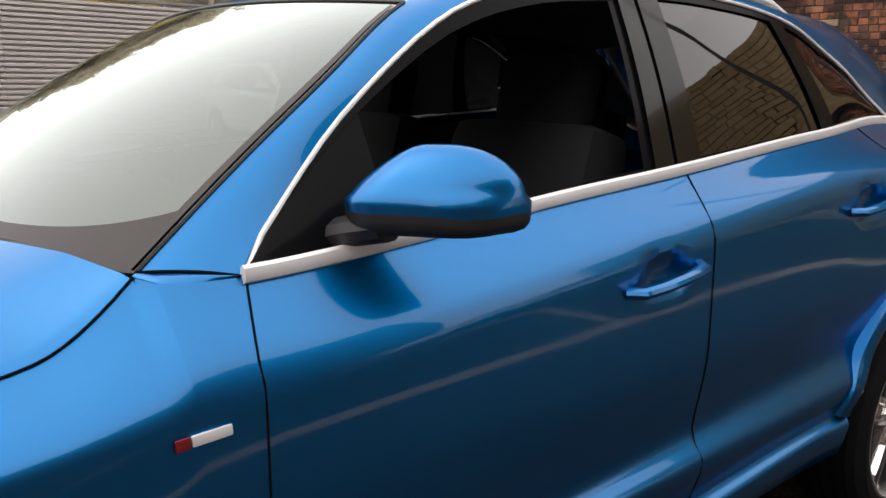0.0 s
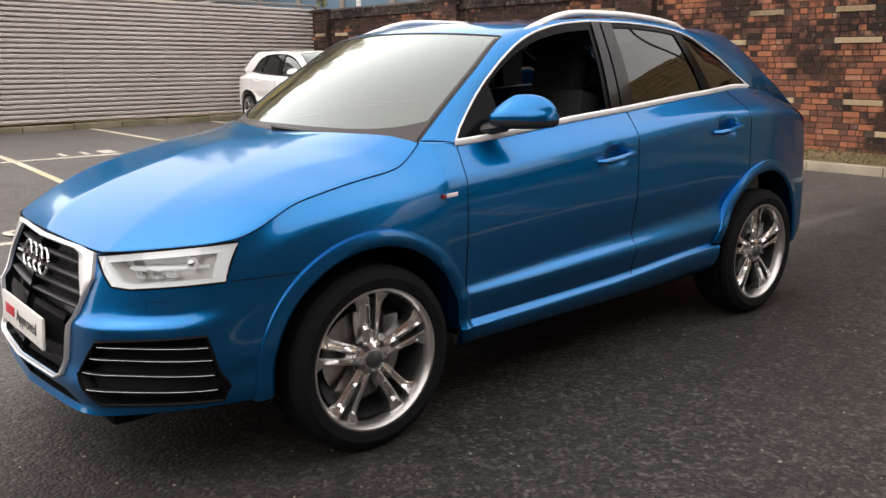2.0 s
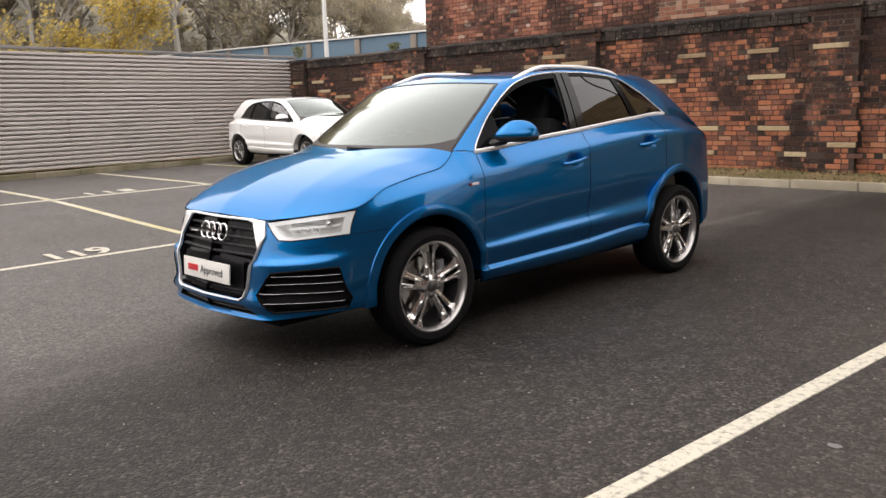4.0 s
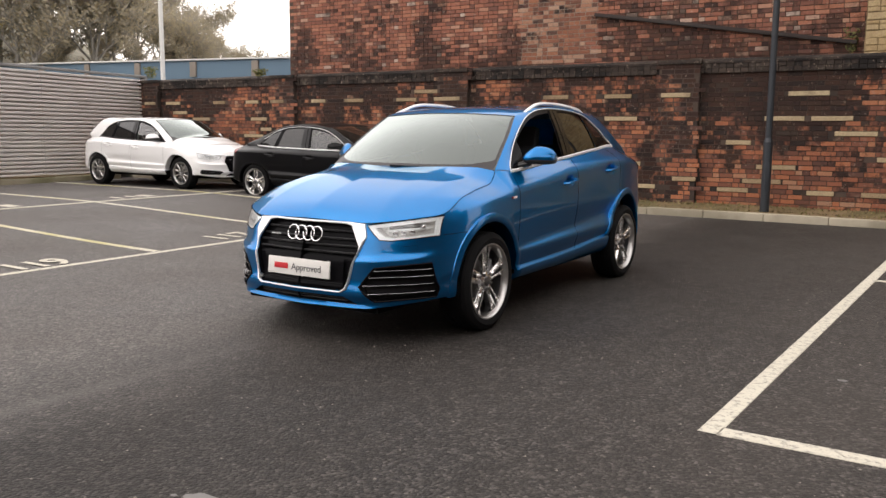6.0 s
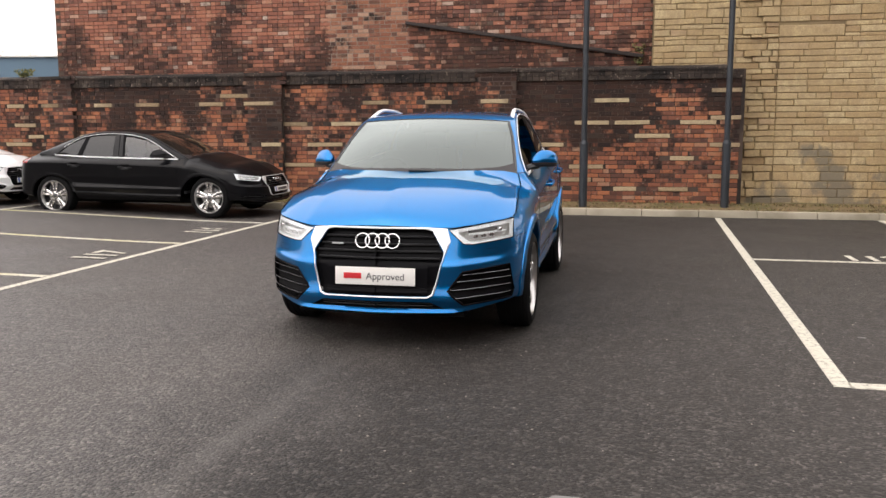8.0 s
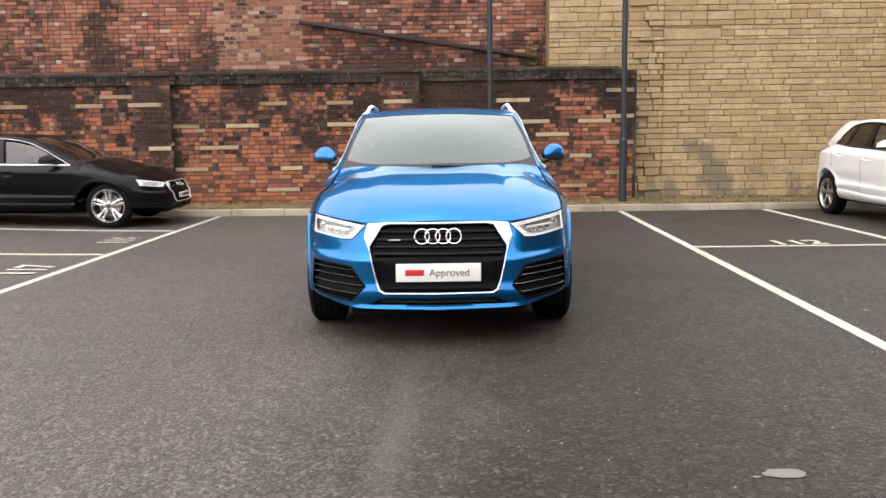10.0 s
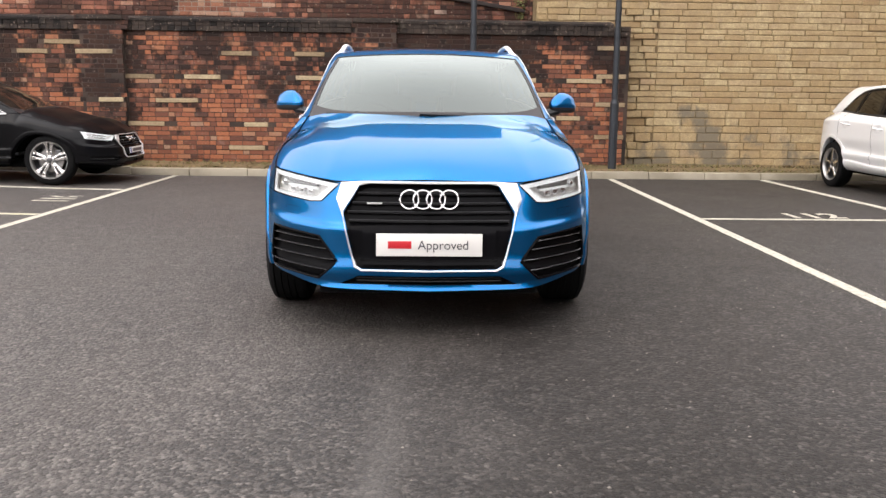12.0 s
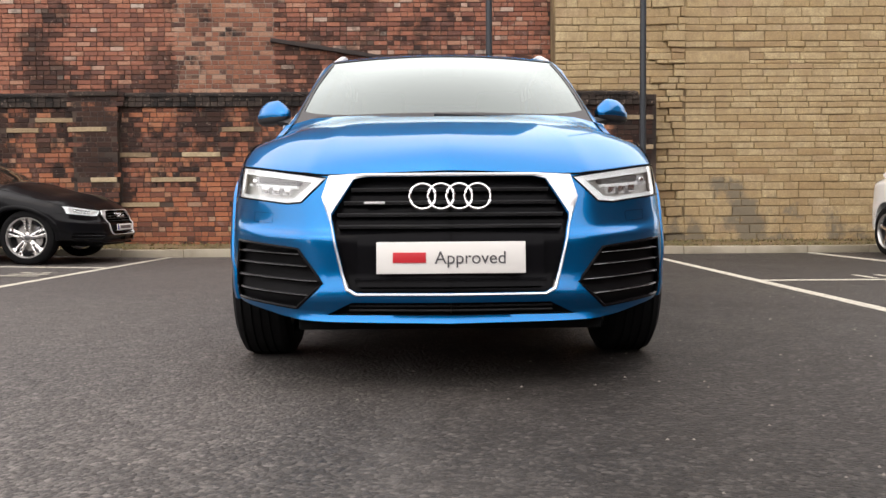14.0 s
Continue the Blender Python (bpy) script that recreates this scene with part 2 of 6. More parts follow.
# height and inset of each level at those stations
LEVELS = [
    ([0.235, 0.24, 0.25, 0.27, 0.29, 0.29, 0.29, 0.28, 0.27, 0.27, 0.27, 0.28, 0.30, 0.32, 0.33, 0.33, 0.33],
     [0.08, 0.08, 0.08, 0.08, 0.06, 0.06, 0.06, 0.07, 0.08, 0.09, 0.09, 0.09, 0.06, 0.06, 0.08, 0.1, 0.1]),
    ([0.245, 0.25, 0.26, 0.285, 0.30, 0.30, 0.30, 0.3, 0.30, 0.30, 0.31, 0.33, 0.33, 0.34, 0.35, 0.35, 0.35],
     [0.01, 0.01, 0.015, 0.02, 0.02, 0.01, 0.01, 0.02, 0.03, 0.035, 0.035, 0.035, 0.01, 0.01, 0.02, 0.02, 0.02]),
    ([0.27, 0.275, 0.285, 0.315, 0.35, 0.36, 0.36, 0.36, 0.36, 0.36, 0.375, 0.42, 0.40, 0.42, 0.42, 0.42, 0.42],
     [0.02, 0.02, 0.015, 0.012, 0.01, 0, 0, 0.003, 0.006, 0.012, 0.012, 0.012, 0, 0, 0, 0, 0]),
    ([0.34, 0.34, 0.33, 0.34, 0.40, 0.42, 0.42, 0.41, 0.40, 0.385, 0.405, 0.445, 0.45, 0.48, 0.5, 0.5, 0.5],
     [0, 0, 0, 0.005, 0.01, 0, 0, 0.005, 0.01, 0.034, 0.034, 0.034, 0, 0, 0, 0, 0]),
    ([0.42, 0.42, 0.42, 0.42, 0.46, 0.5, 0.5, 0.49, 0.49, 0.49, 0.515, 0.53, 0.55, 0.55, 0.55, 0.55, 0.55],
     [0.02, 0.02, 0.02, 0.012, 0, 0, 0, 0.002, 0.004, 0.012, 0.004, 0.004, 0, 0, 0, 0.01, 0.01]),
    ([0.52, 0.535, 0.542, 0.55, 0.57, 0.6, 0.6, 0.56, 0.54, 0.53, 0.575, 0.63, 0.65, 0.65, 0.65, 0.65, 0.65],
     [0.035, 0.024, 0.01, 0.004, 0.004, 0.004, 0.004, 0.006, 0.01, 0.026, 0.036, 0.036, 0.004, 0, 0, 0.02, 0.02]),
    ([0.60, 0.575, 0.58, 0.6, 0.64, 0.72, 0.76, 0.76, 0.76, 0.76, 0.78, 0.80, 0.82, 0.80, 0.78, 0.78, 0.78],
     [0.06, 0.05, 0.042, 0.026, 0.014, 0.01, 0.010, 0.011, 0.012, 0.012, 0.010, 0.010, 0.006, 0.008, 0.01, 0.02, 0.02]),
    ([0.70, 0.69, 0.68, 0.69, 0.735, 0.83, 0.872, 0.89, 0.905, 0.915, 0.985, 1.05, 1.06, 1.02, 0.98, 0.95, 0.95],
     [0.095, 0.09, 0.07, 0.036, 0.028, 0.028, 0.026, 0.022, 0.018, 0.0145, 0.0118, 0.0118, 0.012, 0.018, 0.03, 0.05, 0.05]),
    ([0.785, 0.775, 0.785, 0.808, 0.828, 0.92, 0.958, 0.985, 1.068, 1.06, 1.125, 1.185, 1.21, 1.17, 1.10, 1.06, 1.05],
     [0.13, 0.12, 0.10, 0.072, 0.048, 0.092, 0.125, 0.13, 0.165, 0.105, 0.105, 0.135, 0.20, 0.20, 0.17, 0.15, 0.14]),
]
plan_u = np.arange(len(PLAN), dtype=float)
plan_at = cubic(plan_u, PLAN)
level_at = [pchip(plan_u, np.column_stack(lv)) for lv in LEVELS]
TABLE_U = np.linspace(0, len(PLAN) - 1, 3001)
TABLE_Y = plan_at(TABLE_U)[:, 1]


def u_of(y):
    return np.interp(y, TABLE_Y[100:2900], TABLE_U[100:2900])


@functools.lru_cache(maxsize=None)
def shell_point(u, L):
    """A point of the left flank at station u and level L (0 to 8)."""
    return column(u, np.array([float(L)]))[0]


def column(u, Ls, zlow=None):
    e = 1e-3
    c = plan_at(u)
    t = plan_at(u + e) - plan_at(u - e)
    t = t / np.linalg.norm(t)
    nx, ny = t[1], -t[0]
    prof = pchip(np.arange(9.0), np.array([lv(u) for lv in level_at]))
    if zlow is not None:
        fine = np.linspace(0, 8, 401)
        L0 = np.interp(zlow, prof(fine)[:, 0], fine)
        Ls = np.maximum(Ls, L0)
    zd = prof(Ls)
    return np.column_stack((c[0] - nx * zd[:, 1], c[1] - ny * zd[:, 1], zd[:, 0]))


ARCHES = ((0.060, 0.35, 0.405, 0.405), (2.612, 0.36, 0.405, 0.43))


def arch_low(y):
    for yc, zc, ry, rz in ARCHES:
        k = (y - yc) / ry
        if abs(k) < 1:
            return zc + rz * math.sqrt(1 - k * k)
    return None


SUB = (2, 2, 4, 4, 5, 6, 14, 10)
ROWS = np.concatenate([np.linspace(i, i + 1, n, endpoint=False) for i, n in enumerate(SUB)] + [[8.0]])
DOOR_A, DOOR_B, DOOR_C = 0.50, 1.515, 2.42
HANDLES = ((1.35, 0.952), (2.215, 1.022))


def station_list():
    ys = set(np.round(np.arange(-0.40, 3.0, 0.05), 4)) | {DOOR_A, DOOR_B, DOOR_C}
    for y0 in HANDLES:
        ys |= set(np.round(np.arange(y0[0] - 0.09, y0[0] + 0.09, 0.012), 4))
    for yc, _, ry, _ in ARCHES:
        ys |= set(np.round(yc + ry * np.cos(np.linspace(0, math.pi, 49)), 5))
    ys = sorted(ys)
    keep = [ys[0]]
    for y in ys[1:]:
        if y - keep[-1] > 0.0012 or y in (DOOR_A, DOOR_B, DOOR_C):
            keep.append(y)
    us = [*np.linspace(0, u_of(keep[0]), 60, endpoint=False), *(u_of(y) for y in keep), *np.linspace(u_of(keep[-1]), 16, 30)[1:]]
    return np.array(us)


SHELL_U = station_list()
SHELL = np.array([column(u, ROWS, arch_low(float(plan_at(u)[1])) if 3 < u < 14 else None) for u in SHELL_U])

for hy, hz in HANDLES:
    dent = np.exp(-(((SHELL[..., 1] - hy) / 0.062) ** 4 + ((SHELL[..., 2] - hz - 0.008) / 0.036) ** 4))
    SHELL[..., 0] -= np.where(SHELL[..., 0] > 0.5, 0.020 * dent, 0)


@functools.lru_cache(maxsize=None)
def flank_column(y):
    return column(float(u_of(y)), np.linspace(0, 8, 161))


def flank_x(y, z):
    """Half width of the shell at y and height z."""
    col = flank_column(round(float(y), 5))
    return float(np.interp(z, col[:, 2], col[:, 0]))


def belt(y):
    return shell_point(float(u_of(y)), 8.0)


def inside(poly, x, z):
    hit = False
    for (x0, z0), (x1, z1) in zip(poly, poly[1:] + poly[:1]):
        if (z0 > z) != (z1 > z) and x < (x1 - x0) * (z - z0) / (z1 - z0) + x0:
            hit = not hit
    return hit


def cut_out(bm, poly, ymax):
    """Cut a polygon (x, z) clean through the front of bm; returns the piece cut out as a bmesh."""
    xs, zs = [p[0] for p in poly], [p[1] for p in poly]

    def near(f):
        c = f.calc_center_median()
        return c.y < ymax and min(xs) - 0.06 < c.x < max(xs) + 0.06 and min(zs) - 0.06 < c.z < max(zs) + 0.06

    for (x0, z0), (x1, z1) in zip(poly, poly[1:] + poly[:1]):
        fs = [f for f in bm.faces if near(f)]
        es = list({e for f in fs for e in f.edges})
        vs = list({v for f in fs for v in f.verts})
        bmesh.ops.bisect_plane(bm, geom=fs + es + vs, plane_co=(x0, 0, z0), plane_no=(z1 - z0, 0, x0 - x1), dist=1e-5)
    gone = [f for f in bm.faces if near(f) and inside(poly, f.calc_center_median().x, f.calc_center_median().z)]
    piece = bmesh.new()
    seen = {}
    for f in gone:
        for v in f.verts:
            if v not in seen:
                seen[v] = piece.verts.new(v.co)
        piece.faces.new([seen[v] for v in f.verts])
    bmesh.ops.delete(bm, geom=gone, context="FACES")
    bmesh.ops.remove_doubles(piece, verts=piece.verts, dist=0.0003)
    return piece


def shifted(piece, dy, walls=True, back=True):
    """A copy of a cut-out piece set back by dy, with side walls from its old rim."""
    bm = piece.copy()
    if walls:
        rim = [e for e in bm.edges if e.is_boundary]
        out = bmesh.ops.extrude_edge_only(bm, edges=rim)
        moved = {v for v in out["geom"] if isinstance(v, bmesh.types.BMVert)}
        inner = [v for v in bm.verts if v not in moved]
        # the face patch goes back; the freshly made rim stays where the opening is
        bmesh.ops.translate(bm, verts=inner, vec=(0, dy, 0))
        if not back:
            bmesh.ops.delete(bm, geom=[f for f in bm.faces if all(v in inner for v in f.verts)], context="FACES")
    else:
        bmesh.ops.translate(bm, verts=bm.verts, vec=(0, dy, 0))
    return bm


def mirrored(poly):
    return [(-x, z) for x, z in poly][::-1]


GRILLE = [(-0.33, 0.353), (0.33, 0.353), (0.362, 0.370), (0.378, 0.42), (0.425, 0.62), (0.345, 0.752), (0.30, 0.762), (-0.30, 0.762), (-0.345, 0.752), (-0.425, 0.62), (-0.378, 0.42), (-0.362, 0.370)]
LAMP = [(0.447, 0.760), (0.540, 0.672), (0.60, 0.668), (0.818, 0.697), (0.814, 0.817)]
LAMP_IN = [(0.50, 0.744), (0.565, 0.690), (0.61, 0.686), (0.796, 0.712), (0.793, 0.788)]
FOG = [(0.455, 0.385), (0.55, 0.295), (0.815, 0.314), (0.828, 0.36), (0.806, 0.532), (0.545, 0.505)]
FOG_SMALL = [(0.50, 0.355), (0.56, 0.305), (0.80, 0.318), (0.812, 0.355), (0.80, 0.410), (0.56, 0.385)]
LOWGRILLE = [(-0.44, 0.272), (0.44, 0.272), (0.35, 0.318), (-0.35, 0.318)]


def on_front(bvh, x, z):
    hit = bvh.ray_cast(Vector((x, -2, z)), Vector((0, 1, 0)))
    return hit[0] if hit[0] else Vector((x, -0.5, z))


def densify(poly, step=0.02, closed=True):
    out = []
    pairs = list(zip(poly, poly[1:] + (poly[:1] if closed else [])))
    for a, b in pairs:
        n = max(1, int(math.dist(a, b) / step))
        out += [tuple(p + (q - p) * k / n for p, q in zip(a, b)) for k in range(n)]
    if not closed:
        out.append(poly[-1])
    return out


# roof and window lines of the left flank, by y: x and z of the top edge of the side windows
def window_top(points):
    p = np.array(points)
    return pchip(p[:, 0], p[:, 1:])


TOP_SUV = [(0.505, 0.798, 1.057), (0.54, 0.774, 1.100), (0.608, 0.744, 1.163), (0.666, 0.722, 1.217), (0.727, 0.705, 1.270), (0.80, 0.689, 1.325), (0.85, 0.678, 1.360), (0.93, 0.665, 1.412), (1.01, 0.651, 1.452), (1.148, 0.634, 1.495),
           (1.306, 0.623, 1.521), (1.50, 0.618, 1.532), (1.70, 0.617, 1.531), (1.918, 0.618, 1.520), (2.134, 0.624, 1.494), (2.242, 0.632, 1.466), (2.344, 0.644, 1.42), (2.479, 0.662, 1.355), (2.566, 0.676, 1.298), (2.70, 0.705, 1.214)]
INNER_SUV = [(0.735, 0.385, 1.07), (0.692, 0.60, 1.235), (0.650, 0.775, 1.358), (0.602, 0.935, 1.459), (0.565, 1.3, 1.520), (0.548, 1.7, 1.538), (0.54, 2.3, 1.518), (0.54, 2.72, 1.47), (0.60, 3.05, 1.27), (0.64, 3.32, 1.08)]


def curve3(points):
    p = np.array(points)
    s = np.concatenate([[0], np.cumsum(np.linalg.norm(np.diff(p, axis=0), axis=1))])
    return cubic(s / s[-1], p)


def screen_base(x):
    return 0.20 + 0.19 * abs(x / 0.70) ** 2.2


def tyre_and_wheel(root, m, style, radius, rim, width, sx):
    """One wheel: tyre, rim, spokes, hub cap, bolts and brake disc, facing +x before m."""
    wheel = new("wheel", None)
    wheel.empty_display_size = 0.1
    wheel.parent = root
    wheel.matrix_basis = m
    h = width / 2
    prof = [(-h + 0.03, rim - 0.012), (-h + 0.005, rim + 0.01), (-h, rim + 0.04), (-h + 0.004, radius - 0.035), (-h + 0.018, radius - 0.01), (-h + 0.04, radius)]
    tread = []
    for k in range(4):
        a = -h + 0.045 + k * (width - 0.09) / 4
        b = a + (width - 0.09) / 4
        tread += [(a, radius), (b - 0.01, radius), (b - 0.009, radius - 0.007), (b - 0.001, radius - 0.007)]
    prof += tread + [(-x, r) for x, r in prof[::-1]]
    part("tyre", lathe(prof, 72), RUBBER, wheel, "black rubber tyre", angle=28)
    part("rim", lathe([(-h + 0.03, rim - 0.02), (h - 0.035, rim - 0.018), (h - 0.016, rim - 0.010), (h - 0.008, rim - 0.004), (h - 0.008, rim + 0.003), (h - 0.02, rim + 0.008)], 72), RIMEDGE, wheel, "grey alloy rim edge")
    part("wheel_barrel", lathe([(-h + 0.04, 0.02), (-h + 0.04, rim - 0.03), (h - 0.05, rim - 0.034)], 48), ALLOYDARK, wheel)
    part("brake_disc", lathe([(0.0, 0.055), (0.008, 0.06), (0.008, rim * 0.66), (-0.012, rim * 0.66), (-0.012, 0.05)], 40), STEEL, wheel)
    cal = box((0.01, 0.11, 0.06), (0.06, 0.07, 0.15), (0, 0, 0), 0.012)
    part("brake_caliper", cal, ALLOYDARK, wheel)
    face = h - 0.022
    n = 10 if style == "ten" else 5
    for k in range(n):
        a0 = 2 * math.pi * k / n + math.pi / 2
        if style == "twin":
            for side in (-1, 1):
                # each spoke of a pair runs out beside its twin and spreads at the rim
                rr = np.linspace(0.05, rim - 0.005, 18)
                bm = bmesh.new()
                rows = []
                for r in rr:
                    f = (r - 0.05) / (rim - 0.055)
                    near, far = 0.006 + 0.011 * f, 0.033 + 0.026 * f + 0.056 * max(0.0, (f - 0.70) / 0.30) ** 1.5
                    dish = face - 0.024 * (1 - f) ** 2 - 0.010 * f
                    low = dish - 0.004 - 0.010 * min(1.0, f * 2.2) * (1 - max(0.0, (f - 0.72) / 0.28))
                    pocket = 0.010 if 0.34 < f < 0.72 else 0.0
                    sec = [(dish - 0.055, near), (dish - 0.001, near), (dish, near + 0.005), (low + 0.004 - pocket, near + 0.011), (low - pocket, near + (far - near) * 0.58), (low, near + (far - near) * 0.70), (low - 0.002, far - 0.003), (dish - 0.055, far)]
                    ring = []
                    for x, q in sec:
                        ty = side * q
                        ring.append(bm.verts.new((x, r * math.cos(a0) - ty * math.sin(a0), r * math.sin(a0) + ty * math.cos(a0))))
                    rows.append(ring)
                for p, q in zip(rows, rows[1:]):
                    for j in range(len(p) - 1):
                        bm.faces.new((p[j], p[j + 1], q[j + 1], q[j]))
                bmesh.ops.recalc_face_normals(bm, faces=bm.faces)
                part("spoke", bm, ALLOY, wheel, angle=25)
            # dark web between the two spokes near the hub
            pts = [(0.055, -0.02), (0.055, 0.02), (0.10, 0.022), (0.10, -0.022)]
            part("web", prism(pts, 0.02, 0.003, pose(face - 0.06, 0, 0) @ Matrix.Rotation(a0, 4, "X") @ Matrix(((0, 0, 1, 0), (1, 0, 0, 0), (0, 1, 0, 0), (0, 0, 0, 1)))), ALLOY, wheel)
        else:
            wide = 0.45 if style == "ten" else 0.8
            pts = [(0.045, -0.030 * wide), (0.045, 0.030 * wide), (rim * 0.55, 0.022 * wide), (rim - 0.012, 0.034 * wide), (rim - 0.012, -0.034 * wide), (rim * 0.55, -0.022 * wide)]
            part("spoke", prism(pts, 0.03, 0.006, pose(face - 0.035, 0, 0) @ Matrix.Rotation(a0, 4, "X") @ Matrix(((0, 0, 1, 0), (1, 0, 0, 0), (0, 1, 0, 0), (0, 0, 0, 1)))), ALLOY, wheel)
        b = a0 + math.pi / n
        bolt = bmesh.new()
        cyl(bolt, (face - 0.016, 0.056 * math.cos(b), 0.056 * math.sin(b)), 0.0125, 0.0115, 0.02, (0, 90, 0), 6)
        part("wheel_bolt", bolt, ALLOYDARK, wheel)
    part("hub", lathe([(face - 0.07, 0.02), (face - 0.045, 0.070), (face - 0.026, 0.064), (face - 0.016, 0.050), (face - 0.014, 0.034)], 40), ALLOY, wheel)
    part("hub_cap", lathe([(face - 0.016, 0.034), (face - 0.007, 0.033), (face - 0.003, 0.026), (face - 0.002, 0.0)], 32), ALLOYDARK, wheel, "dark grey hub cap")
    return wheel


def ring_badge(root, centre, radius, thick, tilt=0.0, spread=1.42):
    """Four linked bright rings, a plain shape."""
    for k in range(4):
        cx = centre[0] + (k - 1.5) * radius * spread
        pts = [(cx + radius * math.cos(a), centre[1] + radius * math.sin(a) * math.sin(tilt), centre[2] + radius * math.sin(a) * math.cos(tilt)) for a in np.linspace(0, 2 * math.pi, 40, endpoint=False)]
        part("badge_ring", tube(pts, thick, 8, 1.0, True), CHROME, root, "chrome badge ring")


def words(root, text, size, m, material, name, extrude=0.001, bold=0.0):
    c = bpy.data.curves.new(name, "FONT")
    c.body, c.size, c.extrude, c.align_x, c.align_y = text, size, extrude, "CENTER", "CENTER"
    c.offset = bold
    tmp = bpy.data.objects.new(name, c)
    scene.collection.objects.link(tmp)
    me = bpy.data.meshes.new_from_object(tmp.evaluated_get(bpy.context.evaluated_depsgraph_get()))
    bpy.data.objects.remove(tmp)
    me.materials.clear()
    me.materials.append(material)
    ob = new(name, me)
    if root is not None:
        ob.parent = root
    ob.matrix_basis = m
    return ob


@functools.lru_cache(maxsize=None)
def bonnet_grid():
    S = [shell_point(float(u_of(y)), 8.0) for y in np.linspace(-0.40, 0.385, 25)]
    side = curve3([shell_point(4.0, 8.0), *S[1:]])
    centre = curve3([(0, -0.745, 0.787), (0, -0.70, 0.838), (0, -0.60, 0.898), (0, -0.3, 0.998), (0, 0.0, 1.062), (0, 0.195, 1.082)])
    nc, nt = 61, 41
    rear_x = shell_point(float(u_of(0.385)), 8.0)
    P = np.zeros((nc, nt, 3))
    for i, c in enumerate(np.linspace(0, 1, nc)):
        F = shell_point(4.0 * c, 8.0)
        xr = rear_x[0] * c
        zr = 1.082 + (rear_x[2] - 1.082) * c ** 2
        R = np.array((xr, 0.195 + (rear_x[1] - 0.195) * c ** 2.2, zr))
        for j, t in enumerate(np.linspace(0, 1, nt)):
            C0, S0 = centre(t), side(t)
            F0, F1, R0, R1 = shell_point(0.0, 8.0), shell_point(4.0, 8.0), np.array((0, 0.195, 1.082)), rear_x
            p = (1 - t) * F + t * R + (1 - c) * C0 + c * S0 - ((1 - t) * (1 - c) * F0 + (1 - t) * c * F1 + t * (1 - c) * R0 + t * c * R1)
            cr = 0.60 + 0.26 * t
            k = min(1, c / cr)
            inner_side, outer_side = k * k * (3 - 2 * k), (1 - c) / (1 - cr)
            gap = inner_side - outer_side
            ridge = 0.5 * (inner_side + outer_side - math.sqrt(gap * gap + 0.004))
            up, lip = min(1, t / 0.6), min(1, t / 0.3)
            crown = (C0[2] - S0[2]) * (c - c * c) * lip * lip * (3 - 2 * lip)
            dome = crown + 0.030 * ridge * up * up * (3 - 2 * up) * (1 - 0.45 * t)
            roll = -0.003 * max(0, 1 - t / 0.04) ** 2 - 0.004 * max(0, (c - 0.97) / 0.03) ** 2
            P[i, j] = p + np.array((0, 0, dome + roll))
    return P


